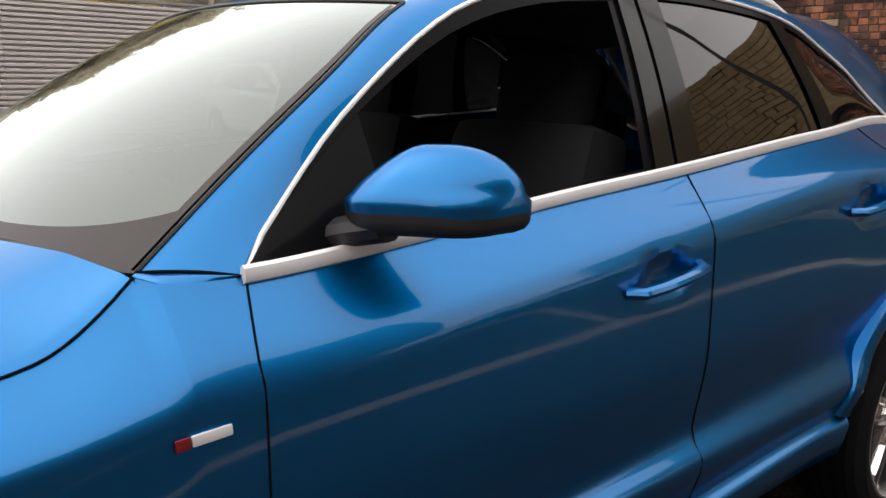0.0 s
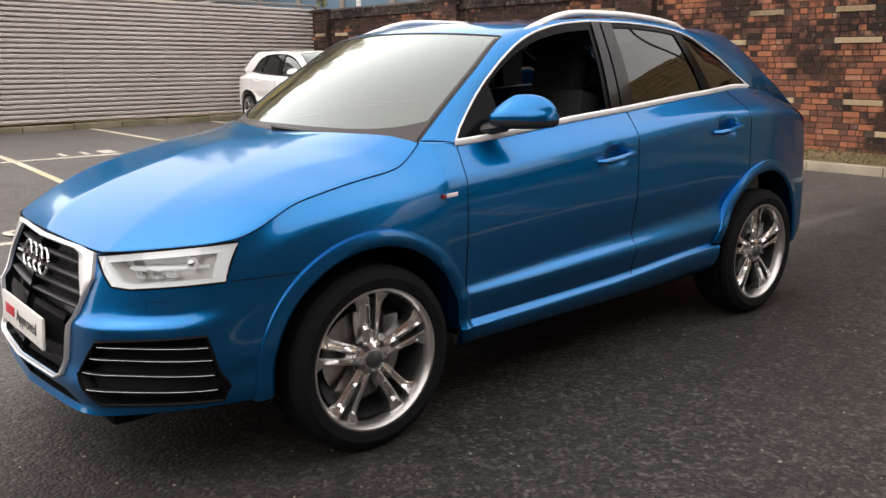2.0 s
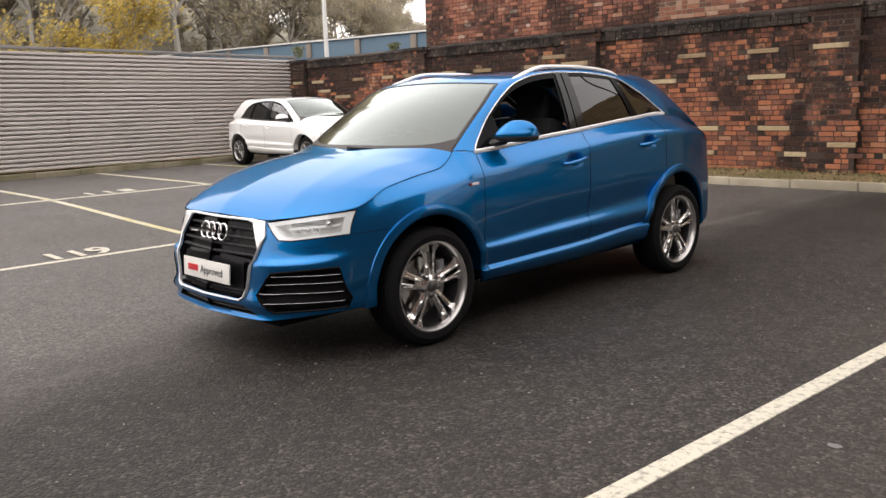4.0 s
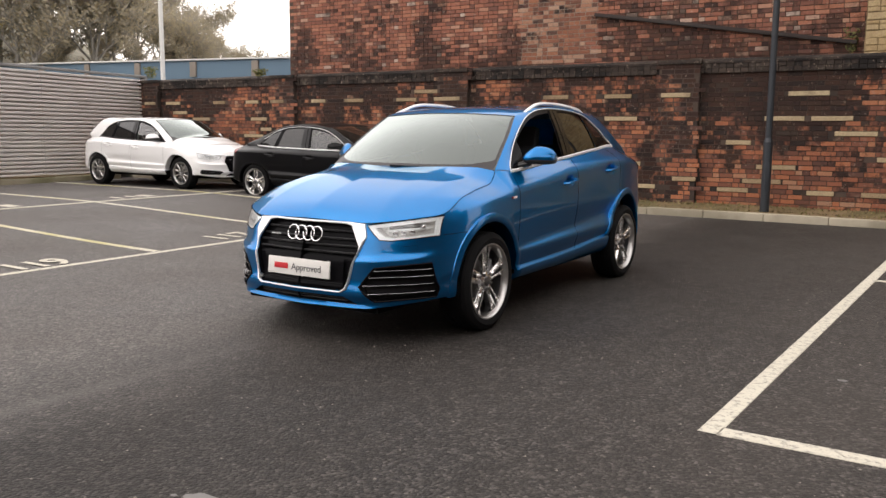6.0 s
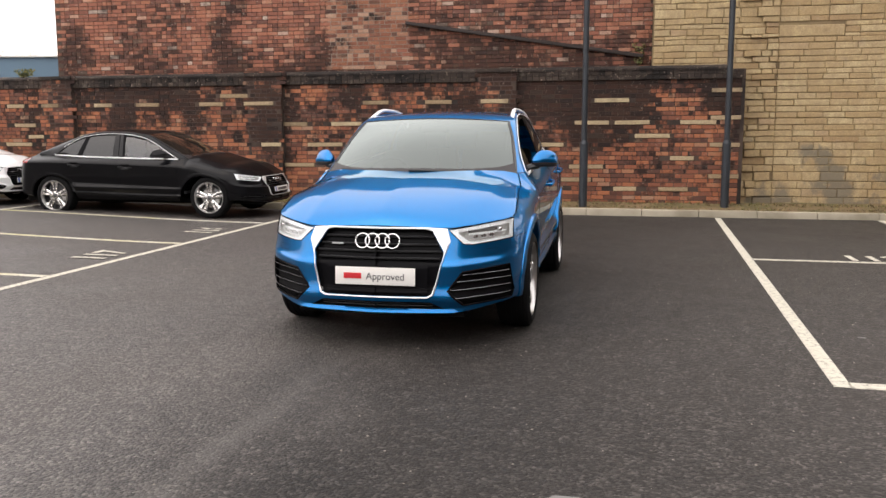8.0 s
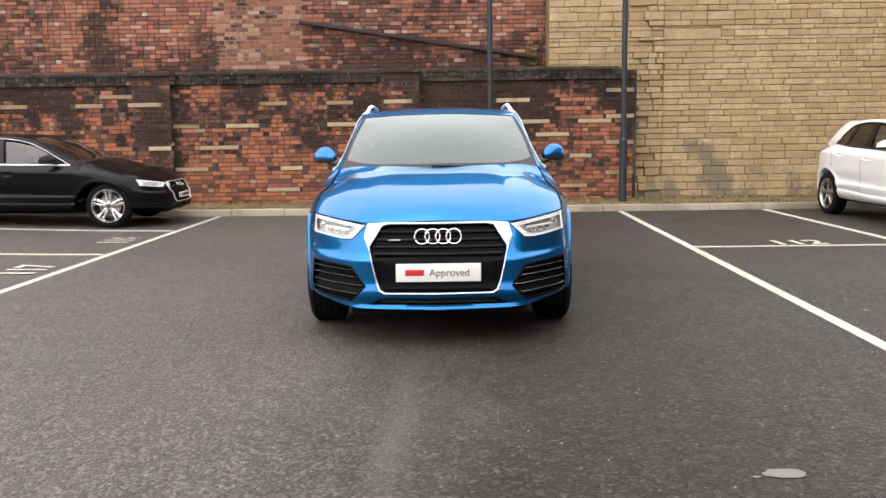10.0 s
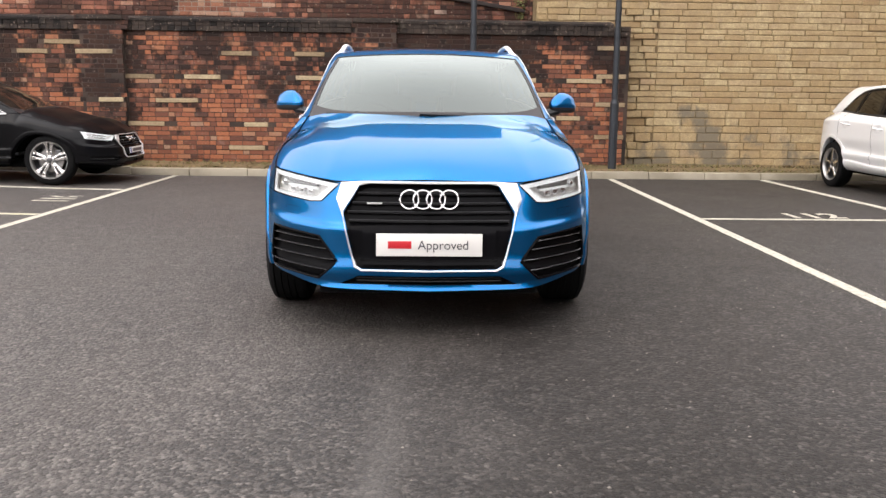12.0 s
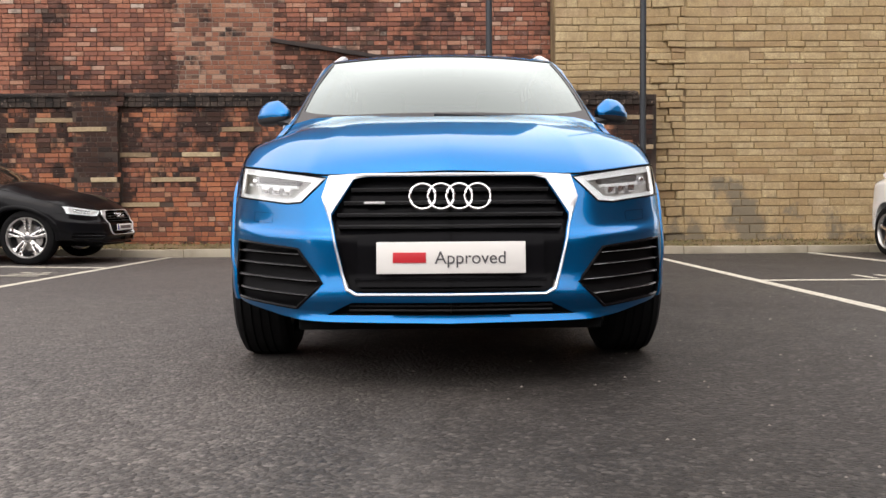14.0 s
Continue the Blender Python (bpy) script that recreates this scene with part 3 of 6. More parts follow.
def build_car(name, label, colour, top, inner, open_window=False, tint=GLASS, rails=True, bar=False, bright=True, lip=1.0, fog_poly=FOG, group=""):
    root = new(name, None)
    root.empty_display_size = 0.3
    tagged(root, label, "car", group)
    T = window_top(top)
    y_end = top[-1][0]
    # -- lower body, doors --
    yy = np.array([float(plan_at(u)[1]) for u in SHELL_U])
    L3 = int(np.argmin(abs(ROWS - 3.0)))
    both = bmesh.new()
    for sx in (1, -1):
        def cols(lo, hi, r0):
            pick = [i for i in range(len(SHELL_U)) if lo - 1e-4 <= yy[i] <= hi + 1e-4 and 3 < SHELL_U[i] < 14]
            return flank(SHELL[pick][:, r0:], sx)
        doors = (("front_door", DOOR_A, DOOR_B), ("rear_door", DOOR_B, DOOR_C))
        for nm, lo, hi in doors:
            from_grid(nm, cols(lo, hi, L3), colour, root, flip=(sx < 0), angle=40)
        n = len(SHELL_U)
        m = len(ROWS)
        vs = [[both.verts.new(p) for p in colp] for colp in flank(SHELL, sx)]
        for i in range(n - 1):
            mid = (yy[i] + yy[i + 1]) / 2
            for j in range(m - 1):
                if 3 < SHELL_U[i] < 14 and DOOR_A < mid < DOOR_C and j >= L3:
                    continue
                q = (vs[i][j], vs[i + 1][j], vs[i + 1][j + 1], vs[i][j + 1])
                both.faces.new(q if sx > 0 else q[::-1])
    bmesh.ops.remove_doubles(both, verts=both.verts, dist=0.0004)
    bmesh.ops.dissolve_degenerate(both, edges=both.edges, dist=0.0002)
    from mathutils.bvhtree import BVHTree
    bvh = BVHTree.FromBMesh(both)
    pieces = {}
    pieces["grille"] = cut_out(both, GRILLE, -0.5)
    pieces["low"] = cut_out(both, LOWGRILLE, -0.5)
    for sx in (1, -1):
        pieces["lamp", sx] = cut_out(both, LAMP if sx > 0 else mirrored(LAMP), -0.25)
        pieces["fog", sx] = cut_out(both, fog_poly if sx > 0 else mirrored(fog_poly), -0.25)
    part("body", both, colour, root, angle=40)
    # -- front: grille, lamps, side intakes --
    grille = part("grille", shifted(pieces["grille"], 0.035), GLOSSBLACK, root, "gloss black grille", angle=30)
    for z in (0.715, 0.668, 0.625, 0.583, 0.395):
        w = float(np.interp(z, [0.36, 0.43, 0.62, 0.755], [0.33, 0.372, 0.42, 0.345])) - 0.012
        bm = bmesh.new()
        pts = [on_front(bvh, x, z) for x in np.linspace(-w, w, 25)]
        rows = []
        for p in pts:
            rows.append([p + Vector(o) for o in ((0, 0.034, 0.004), (0, 0.010, 0.007), (0, 0.004, 0.003), (0, 0.008, -0.006), (0, 0.034, -0.008))])
        from_grid("grille_bar", rows, TRIM if z > 0.4 else GLOSSBLACK, grille, "black grille bar", angle=50)
    # lower face behind the number plate
    rows = [[on_front(bvh, x, z) + Vector((0, 0.012, 0)) for z in np.linspace(0.372, 0.555, 8)] for x in np.linspace(-0.33, 0.33, 20)]
    from_grid("plate_panel", rows, GLOSSBLACK, grille, "gloss black panel behind the plate")
    # bright frame: a raised band round the grille, with wide ears towards the lamps
    band_out = [(-0.335, 0.343), (0.335, 0.343), (0.371, 0.362), (0.3885, 0.42), (0.430, 0.60), (0.462, 0.69), (0.438, 0.768), (0.31, 0.775), (-0.31, 0.775), (-0.438, 0.768), (-0.462, 0.69), (-0.430, 0.60), (-0.3885, 0.42), (-0.371, 0.362)]
    band_in = [(-0.33, 0.351), (0.33, 0.351), (0.361, 0.369), (0.379, 0.42), (0.424, 0.60), (0.427, 0.63), (0.348, 0.754), (0.30, 0.764), (-0.30, 0.764), (-0.348, 0.754), (-0.427, 0.63), (-0.424, 0.60), (-0.379, 0.42), (-0.361, 0.369)]
    rows = []
    for (a, b), (c, d) in zip(densify2(band_out), densify2(band_in)):
        po, pi = on_front(bvh, a, b), on_front(bvh, c, d)
        rows.append([po + Vector((0, 0.004, 0)), po + Vector((0, -0.011, 0)), (po + pi) / 2 + Vector((0, -0.017, 0)), pi + Vector((0, -0.014, 0)), pi + Vector((0, 0.03, 0))])
    from_grid("grille_frame", rows, FRAME, root, "satin aluminium grille frame", closed=True, flip=True, angle=40)
    part("lower_grille", shifted(pieces["low"], 0.05), INTAKE, root, "black lower grille")
    for z in (0.288, 0.304):
        part("lower_grille_bar", tube([on_front(bvh, x, z) + Vector((0, 0.02, 0)) for x in np.linspace(-0.36, 0.36, 15)], 0.004, 6), TRIM, root)
    for sx in (1, -1):
        lampp = pieces["lamp", sx]
        centre_piece = None
        lens_bm = lampp.copy()
        lamp = part("headlamp", lens_bm, LENS, root, "clear headlamp lens")
        lamp.visible_shadow = False
        ring = lampp.copy()
        inner_poly = LAMP_IN if sx > 0 else mirrored(LAMP_IN)
        centre_piece = cut_out(ring, inner_poly, -0.2)
        rb = shifted(ring, 0.014)
        part("light_guide", rb, LAMPWHITE, lamp, "white daytime light guide")
        cb = shifted(centre_piece, 0.05)
        bmesh.ops.translate(cb, verts=cb.verts, vec=(0, 0.012, 0))
        part("lamp_housing", cb, LAMPDARK, lamp, "grey lamp housing")
        bvl = BVHTree.FromBMesh(lampp)
        for x, z, s in ((0.60, 0.712, 0.020), (0.645, 0.716, 0.020), (0.69, 0.721, 0.020)):
            p = on_front(bvl, sx * x, z)
            part("led_unit", box((p.x, p.y + 0.035, p.z), (0.034, 0.03, 0.026), (0, 0, sx * 25), 0.005), CHROME, lamp, "bright led reflector")
        pts = [on_front(bvl, sx * x, 0.747 + 0.085 * (x - 0.56)) + Vector((0, 0.042, 0)) for x in np.linspace(0.56, 0.72, 14)]
        part("lamp_band", tube(pts, 0.016, 8, 0.9), LAMPBAND, lamp, "dark grey band inside the lamp")
        pts = [on_front(bvl, sx * x, 0.727 + 0.085 * (x - 0.56)) + Vector((0, 0.03, 0)) for x in np.linspace(0.56, 0.77, 14)]
        part("led_strip", tube(pts, 0.006, 6), LAMPWHITE, lamp)
        p = on_front(bvl, sx * 0.735, 0.752)
        part("projector", lathe_at(p + Vector((0, 0.03, 0)), 0.022), CHROME, lamp, "round projector lens")
        # dark seal round the lamp
        pts = [on_front(bvh, sx * x, z) + Vector((0, -0.001, 0)) for x, z in densify(LAMP, 0.02)]
        part("lamp_seal", tube(pts, 0.0035, 5, 1.0, True), GAP, lamp)
        fog = part("side_intake", shifted(pieces["fog", sx], 0.045), INTAKE, root, "black side air intake")
        pts = [on_front(bvh, sx * x, z) + Vector((0, -0.001, 0)) for x, z in densify(fog_poly, 0.02)]
        part("intake_frame", tube(pts, 0.006, 6, 1.0, True), GLOSSBLACK, fog)
        for k, z in enumerate((0.345, 0.395, 0.445, 0.487) if fog_poly is FOG else (0.345,)):
            lo = float(np.interp(z, [0.295, 0.385, 0.505], [0.55, 0.455 if fog_poly is FOG else 0.51, 0.545])) + 0.012
            pts = [on_front(bvh, sx * x, z + 0.03 * (x - 0.6)) for x in np.linspace(lo, 0.812, 14)]
            rows = [[p + Vector(o) for o in ((0, 0.03, 0.004), (0, 0.006, 0.006), (0, 0.0, 0.0), (0, 0.012, -0.006), (0, 0.03, -0.006))] for p in pts]
            from_grid("intake_slat", rows, GLOSSBLACK, fog, "gloss black intake slat", flip=(sx < 0), angle=50)
            part("slat_edge", tube([p + Vector((0, -0.001, 0.001)) for p in pts], 0.0010, 5), SLATEDGE, fog, "thin grey slat edge")
    # seam between bumper and wing, and the flap of the lamp washer
    for sx in (1, -1):
        gap_line(root, flank([np.array((flank_x(y, 0.700 + 0.02 * (y + 0.42)) + 0.0004, y, 0.700 + 0.02 * (y + 0.42))) for y in np.linspace(-0.44, -0.235, 12)], sx), 0.0016)
        flap = [(0.655, 0.634), (0.735, 0.640), (0.738, 0.604), (0.658, 0.598)]
        part("washer_flap_gap", tube([on_front(bvh, sx * x, z) + Vector((0, -0.0002, 0)) for x, z in densify(flap, 0.02)], 0.0007, 5, 1.0, True), GAP, root)
    # -- number plate --
    yp = on_front(bvh, 0, 0.475).y - 0.004
    plate = part("number_plate", box((0, yp - 0.008, 0.475), (0.52, 0.010, 0.111), (-4, 0, 0), 0.003), PLATEWHITE, root, "white plate")
    face = Matrix.Translation((0, yp - 0.0145, 0.475)) @ pose(0, 0, 0, 86, 0, 0)
    if bar:
        part("plate_bar", box((0.02, yp - 0.0145, 0.475), (0.36, 0.003, 0.06), (-4, 0, 0)), PLATEGREY, plate)
        part("plate_strip", box((-0.235, yp - 0.0145, 0.475), (0.04, 0.003, 0.10), (-4, 0, 0)), PLATEBLUE, plate)
    else:
        # the maker's name is a plain bar; the word beside it is lettered
        part("name_bar", box((-0.145, yp - 0.0145, 0.476), (0.115, 0.003, 0.036), (-4, 0, 0), 0.001), PLATERED, plate, "plain red bar")
        words(plate, "Approved", 0.062, face @ pose(0.068, -0.002, 0), PLATEGREY, "plate_lettering")
    ring_badge(root, (0, on_front(bvh, 0, 0.69).y - 0.008, 0.69), 0.046, 0.0052, 0.25)
    part("badge_bar", box((-0.27, on_front(bvh, -0.27, 0.668).y - 0.002, 0.668), (0.075, 0.006, 0.009), (0, 0, 3), 0.002), FRAME, root)
    # -- bonnet --
    P = bonnet_grid()
    nt = P.shape[1]
    full = np.concatenate([flank(P[::-1], -1), P[1:]])
    from_grid("bonnet", full, colour, root, angle=50)
    gap_line(root, [P[-1, j] + np.array((0.003, 0, 0.004)) for j in range(nt)], 0.0019)
    gap_line(root, [flank(P[-1, j] + np.array((0.003, 0, 0.004)), -1) for j in range(nt)], 0.0019)
    gap_line(root, [q + np.array((0, -0.003, -0.003)) for q in full[:, 0]], 0.0035)
    # -- scuttle and wipers --
    rows = []
    for x in np.linspace(-0.73, 0.73, 31):
        y0 = 0.195 + 0.19 * abs(x / 0.735) ** 2.2
        rows.append([(x, y0 - 0.03, 1.03), (x, y0 + 0.01, 1.032), (x, y0 + 0.06, 1.045 + 0.015 * abs(x / 0.7)), (x, y0 + 0.12, 1.065)])
    from_grid("scuttle", rows, TRIM, root, "black plastic scuttle")
    for x0, x1 in ((0.55, -0.05), (-0.05, -0.62)):
        pts = [(x, screen_base(x) + 0.012, 1.080 + 0.003 * k) for k, x in enumerate(np.linspace(x0, x1, 6))]
        w = part("wiper", tube(pts, 0.008, 6), TRIM, root, "black wiper")
        part("wiper_arm", tube([(x0, screen_base(x0) + 0.02, 1.072), ((x0 + x1) / 2, screen_base((x0 + x1) / 2) + 0.018, 1.090)], 0.009, 6, 0.6), TRIM, w)
    # -- greenhouse --
    in_c = curve3(inner)
    seg = np.concatenate([[0], np.cumsum(np.linalg.norm(np.diff(np.array(inner), axis=0), axis=1))])
    s_ws = seg[3] / seg[-1]
    outer_pts = [(x, y, z) for y, x, z in top]
    rear_last = inner[-1]
    for f in (0.35, 0.7, 1.0):
        y = y_end + (rear_last[1] + 0.03 - y_end) * f
        b = belt(y)
        outer_pts.append(tuple(b))
    outer_pts[0] = tuple(shell_point(float(u_of(0.505)), 8.0))
    Q = []
    ss = np.linspace(0, 1, 97)
    oc = curve3(outer_pts)
    # pair the two edges by y so the band runs square across
    for s in ss:
        a, b = oc(s), in_c(s)
        row = []
        for k in np.linspace(0, 1, 9):
            p = a + (b - a) * k
            bulge = 0.020 * math.sin(math.pi * k)
            nrm = np.array((0.75, 0, 0.66))
            row.append(p + nrm * bulge * (0.35 if s < 0.3 else 1.0))
        Q.append(row)
    for sx in (1, -1):
        from_grid("roof_side", flank(Q, sx), colour, root, flip=(sx < 0), angle=60)
        from_grid("pillar_lining", flank(np.array(Q) - np.array((0.030, 0.0, 0.014)), sx), TRIM, root, "black pillar lining", flip=(sx > 0), angle=60)
        q = flank(Q[0], sx)
    # the wing runs up into the foot of the front pillar
    low_edge = [shell_point(float(u_of(y)), 8.0) for y in np.linspace(0.385, 0.505, 9)]
    high_edge = list(reversed(Q[0]))
    foot = []
    for p, q in zip(low_edge, high_edge):
        foot.append([p + (q - p) * k + np.array((0.004, 0, 0.003)) * math.sin(math.pi * k) for k in np.linspace(0, 1, 5)])
    for sx in (1, -1):
        from_grid("pillar_foot", flank(foot, sx), colour, root, flip=(sx > 0), angle=60)
        gap_line(root, flank([p + np.array((0.002, -0.001, 0.002)) for p in high_edge], sx), 0.0025)
    # windscreen and roof
    ws_top = np.array(inner[3])
    def screen_top(x):
        k = (x / ws_top[0]) ** 2
        return np.array((x, ws_top[1] - 0.07 * (1 - k), ws_top[2] + 0.024 * (1 - k)))
    W = []
    for c in np.linspace(-1, 1, 33):
        col = []
        for t in np.linspace(0, 1, 17):
            e = in_c(t * s_ws)
            x = c * e[0]
            b = np.array((0, screen_base(c * 0.695) - 0.005, 1.065 - 0.002 * c * c))
            tp = screen_top(c * ws_top[0])
            y = b[1] + (tp[1] - b[1]) * t
            z = b[2] + (tp[2] - b[2]) * t + 0.035 * math.sin(math.pi * t) * (1 - c * c * 0.6)
            side_b = np.array((screen_base(0.695) - 0.005, 1.063))
            side_y, side_z = side_b[0] + (ws_top[1] - side_b[0]) * t, side_b[1] + (ws_top[2] - side_b[1]) * t + 0.035 * math.sin(math.pi * t) * 0.4
            y, z = y + (e[1] - side_y) * c ** 4, z + (e[2] - side_z) * c ** 4
            col.append((x, y, z))
        W.append(col)
    scr = from_grid("windscreen", W, SCREEN, root, "clear windscreen reflecting the pale sky", angle=80)
    scr.visible_shadow = False
    W = np.array(W)
    for k, edge in enumerate((W[:, 0], W[:, -1], W[0], W[-1])):
        part("screen_seal", tube(edge + np.array((0, -0.001, 0.001)), 0.0035, 5), TRIM, scr)
    # dark band printed round the edge of the screen
    tt = np.linspace(0, 1, 17)
    cc = np.linspace(-1, 1, 33)

    def on_screen(c, t):
        col = [np.array([np.interp(c, cc, W[:, j, a]) for j in range(17)]) for a in range(3)]
        return np.array([np.interp(t, tt, col[a]) for a in range(3)]) + np.array((0, -0.0022, 0.0026))

    from_grid("screen_band", [[on_screen(c, t) for t in np.linspace(0.0, 0.075 + 0.11 * abs(c) ** 7, 6)] for c in np.linspace(-0.99, 0.99, 45)], FRIT, scr, "dark printed edge", angle=80)
    for c0 in (-0.99, 0.972):
        from_grid("screen_band", [[on_screen(c, t) for t in np.linspace(0.12, 0.97, 17)] for c in (c0, c0 + 0.009, c0 + 0.018)], FRIT, scr, "dark printed edge", angle=80)
    i_rear = len(inner) - 3
    s_rear = seg[i_rear] / seg[-1]
    Rf = []
    for c in np.linspace(-1, 1, 33):
        col = []
        for s in np.linspace(s_ws, s_rear, 31):
            e = in_c(s)
            f = (s - s_ws) / (s_rear - s_ws)
            k = 1 - c * c
            y = e[1] - 0.07 * k * max(0, 1 - f / 0.25) + 0.05 * k * max(0, (f - 0.8) / 0.2)
            col.append((c * e[0], y, e[2] + 0.024 * k))
        Rf.append(col)
    from_grid("roof", Rf, colour, root, angle=60)
    Rf = np.array(Rf)
    gap_line(root, [p + np.array((0, 0, 0.0005)) for p in Rf[:, 0]], 0.0022)
    Bk = []
    for c in np.linspace(-1, 1, 21):
        col = []
        for s in np.linspace(s_rear, 1, 11):
            e = in_c(s)
            k = 1 - c * c
            f = (s - s_rear) / (1 - s_rear)
            col.append((c * e[0], e[1] + (0.05 + 0.05 * f) * k, e[2] + 0.024 * k * (1 - 0.6 * f)))
        Bk.append(col)
    from_grid("rear_screen", Bk, tint, root, "dark rear screen", angle=60).visible_shadow = False
    Bk = np.array(Bk)
    Dk = []
    for i, c in enumerate(np.linspace(-1, 1, 21)):
        u1 = float(u_of(inner[-1][1] + 0.03))
        u = u1 + (16 - u1) * (1 - abs(c)) ** 0.8
        e = flank(shell_point(u, 8.0), 1 if c >= 0 else -1)
        a = Bk[i, -1]
        Dk.append([a + (e - a) * k for k in np.linspace(0, 1, 6)])
    from_grid("tailgate", Dk, colour, root, angle=60)
    # -- side windows: frame, glass, pillars, bright surround --
    def side_pt(y, v, inset=0.0):
        b = belt(y)
        t = T(y)
        p = np.array((b[0] + (t[0] - b[0]) * v, y, b[2] + (t[1] - b[2]) * v))
        p[0] += 0.012 * math.sin(math.pi * v) - inset
        return p

    def pane(name, yb0, yt0, yb1, yt1, v0, v1, material, inset, sx, parent, label=""):
        rows = []
        for a in np.linspace(0, 1, 15):
            row = []
            for v in np.linspace(v0, v1, 9):
                y = (yb0 + (yb1 - yb0) * a) * (1 - v) + (yt0 + (yt1 - yt0) * a) * v
                row.append(side_pt(y, v, inset))
            rows.append(row)
        return from_grid(name, flank(rows, sx), material, parent, label, flip=(sx < 0), angle=70)

    yd = (y_end - 2.70) * 0.9
    for sx in (1, -1):
        pane("mirror_sail", 0.52, 0.52, 0.76, 0.76, 0.0, 0.98, GLOSSBLACK, 0.004, sx, root)
        pane("window_frame", 0.52, 0.60, 1.5, 1.5, 0.90, 1.0, GLOSSBLACK, 0.002, sx, root, "black window frame")
        pane("window_frame", 1.5, 1.4, y_end - 0.05, y_end - 0.12, 0.93, 1.0, GLOSSBLACK, 0.002, sx, root, "black window frame")
        pane("window_frame", 0.7, 0.7, y_end - 0.02, y_end - 0.02, 0.0, 0.05, GLOSSBLACK, 0.001, sx, root, "black window frame")
        pane("centre_pillar", 1.395, 1.45, 1.60, 1.625, 0.0, 1.0, GLOSSBLACK, 0.004, sx, root, "gloss black centre pillar")
        for nm, y0, y1, y2, y3 in (("pillar_trim", 1.425, 1.475, 1.490, 1.528), ("pillar_trim", 1.502, 1.542, 1.590, 1.615)):
            pane(nm, y0, y1, y2, y3, 0.03, 0.985, PIANO, -0.004, sx, root, "polished black pillar trim")
        pane("rear_divider", 2.19 + yd, 2.09 + yd, 2.28 + yd, 2.15 + yd, 0.0, 1.0, GLOSSBLACK, 0.001, sx, root)
        if not (open_window and sx > 0):
            pane("front_glass", 0.74, 0.74, 1.41, 1.46, 0.02, 0.94, GLASS, 0.010, sx, root, "clear front side glass").visible_shadow = False
        pane("rear_glass", 1.59, 1.615, 2.20 + yd, 2.10 + yd, 0.02, 0.96, tint, 0.008, sx, root, "dark tinted rear side glass").visible_shadow = False
        pane("quarter_glass", 2.27 + yd, 2.14 + yd, y_end - 0.04, y_end - 0.10, 0.02, 0.96, tint, 0.008, sx, root, "dark quarter glass").visible_shadow = False
        ys = np.linspace(0.505, y_end, 50)
        pts = [belt(y) + np.array((0.006, 0, 0.004)) for y in ys]
        part("belt_trim", tube(flank(pts, sx), 0.0085, 8, 1.6), SATIN if bright else TRIM, root, "bright belt trim" if bright else "black belt trim")
        pts = [np.array((T(y)[0], y, T(y)[1])) + np.array((0.0005, 0.004, -0.002)) for y in ys]
        part("window_trim", tube(flank(pts, sx), 0.0048, 8), SATIN if bright else TRIM, root, "bright window surround" if bright else "black window surround")
        # door gaps and handles
        lines = [[(DOOR_A - 0.010 + 0.02 * max(0.0, min(1.0, (z - 0.97) / 0.08)), z) for z in np.linspace(0.385, 1.05, 24)], [(DOOR_B - 0.006 + 0.018 * max(0.0, min(1.0, (z - 1.06) / 0.07)), z) for z in np.linspace(0.40, 1.135, 24)], [(DOOR_C, z) for z in np.linspace(0.79, 1.195, 16)]]
        for ln in lines:
            gap_line(root, flank([np.array((flank_x(y, z) + 0.0005, y, z)) for y, z in ln], sx), 0.0019)
        for y, z in HANDLES:
            xs = flank_x(y, z)
            part("door_handle", tube([(sx * (xs + d), y + t, z + 0.012 * t / 0.1) for d, t in ((-0.004, -0.115), (0.024, -0.098), (0.031, -0.05), (0.032, 0.0), (0.031, 0.05), (0.024, 0.088), (-0.004, 0.105))], 0.0155, 10, 0.75), colour, root)
        # wheel arch lips
        for yc, zc, ry, rz in ARCHES:
            rows = []
            for a in np.linspace(0.03 if yc < 1 else -0.10, math.pi + (0.13 if yc < 1 else -0.19), 61):
                row = []
                for r, off in ((-0.012, -0.11), (-0.010, 0.006), (0.002, 0.016), (0.030, 0.017), (0.046, 0.011), (0.052, -0.004)):
                    y, z = yc + (ry + r) * math.cos(a), zc + (rz + r) * math.sin(a)
                    px = float(plan_at(float(u_of(y)))[0]) - 0.004
                    own = flank_x(y, max(z, 0.30))
                    own = max(own, px - 0.026)
                    stand = own + (max(own, px) - own) * min(1.0, max(0.0, math.sin(a)) / 0.8)
                    row.append((own - 0.012 if off == -0.004 else own + (stand - own) * lip + (off * lip if off > 0 else off) - 0.004, y, z))
                rows.append(row)
            from_grid("wheel_arch", flank(rows, sx), colour, root, flip=(sx > 0), angle=38)
            # liner
            rows = []
            for a in np.linspace(-0.05, math.pi + 0.05, 33):
                rows.append([(x, yc + (ry - 0.002) * math.cos(a), zc + (rz - 0.002) * math.sin(a)) for x in (0.50, min(0.88, flank_x(yc + ry * math.cos(a), max(0.32, zc + rz * math.sin(a))) - 0.02))])
            from_grid("arch_liner", flank(rows, sx), WELL, root, flip=(sx < 0))
            half_disc = [(yc + 0.42 * math.cos(a), zc - 0.06 + 0.47 * math.sin(a)) for a in np.linspace(0, math.pi, 25)]
            part("arch_liner", prism(half_disc, 0.02, 0.0, Matrix.Translation((sx * 0.50, 0, 0)) @ Matrix(((0, 0, 1, 0), (1, 0, 0, 0), (0, 1, 0, 0), (0, 0, 0, 1)))), WELL, root)
        # door mirror
        mir = bmesh.new()
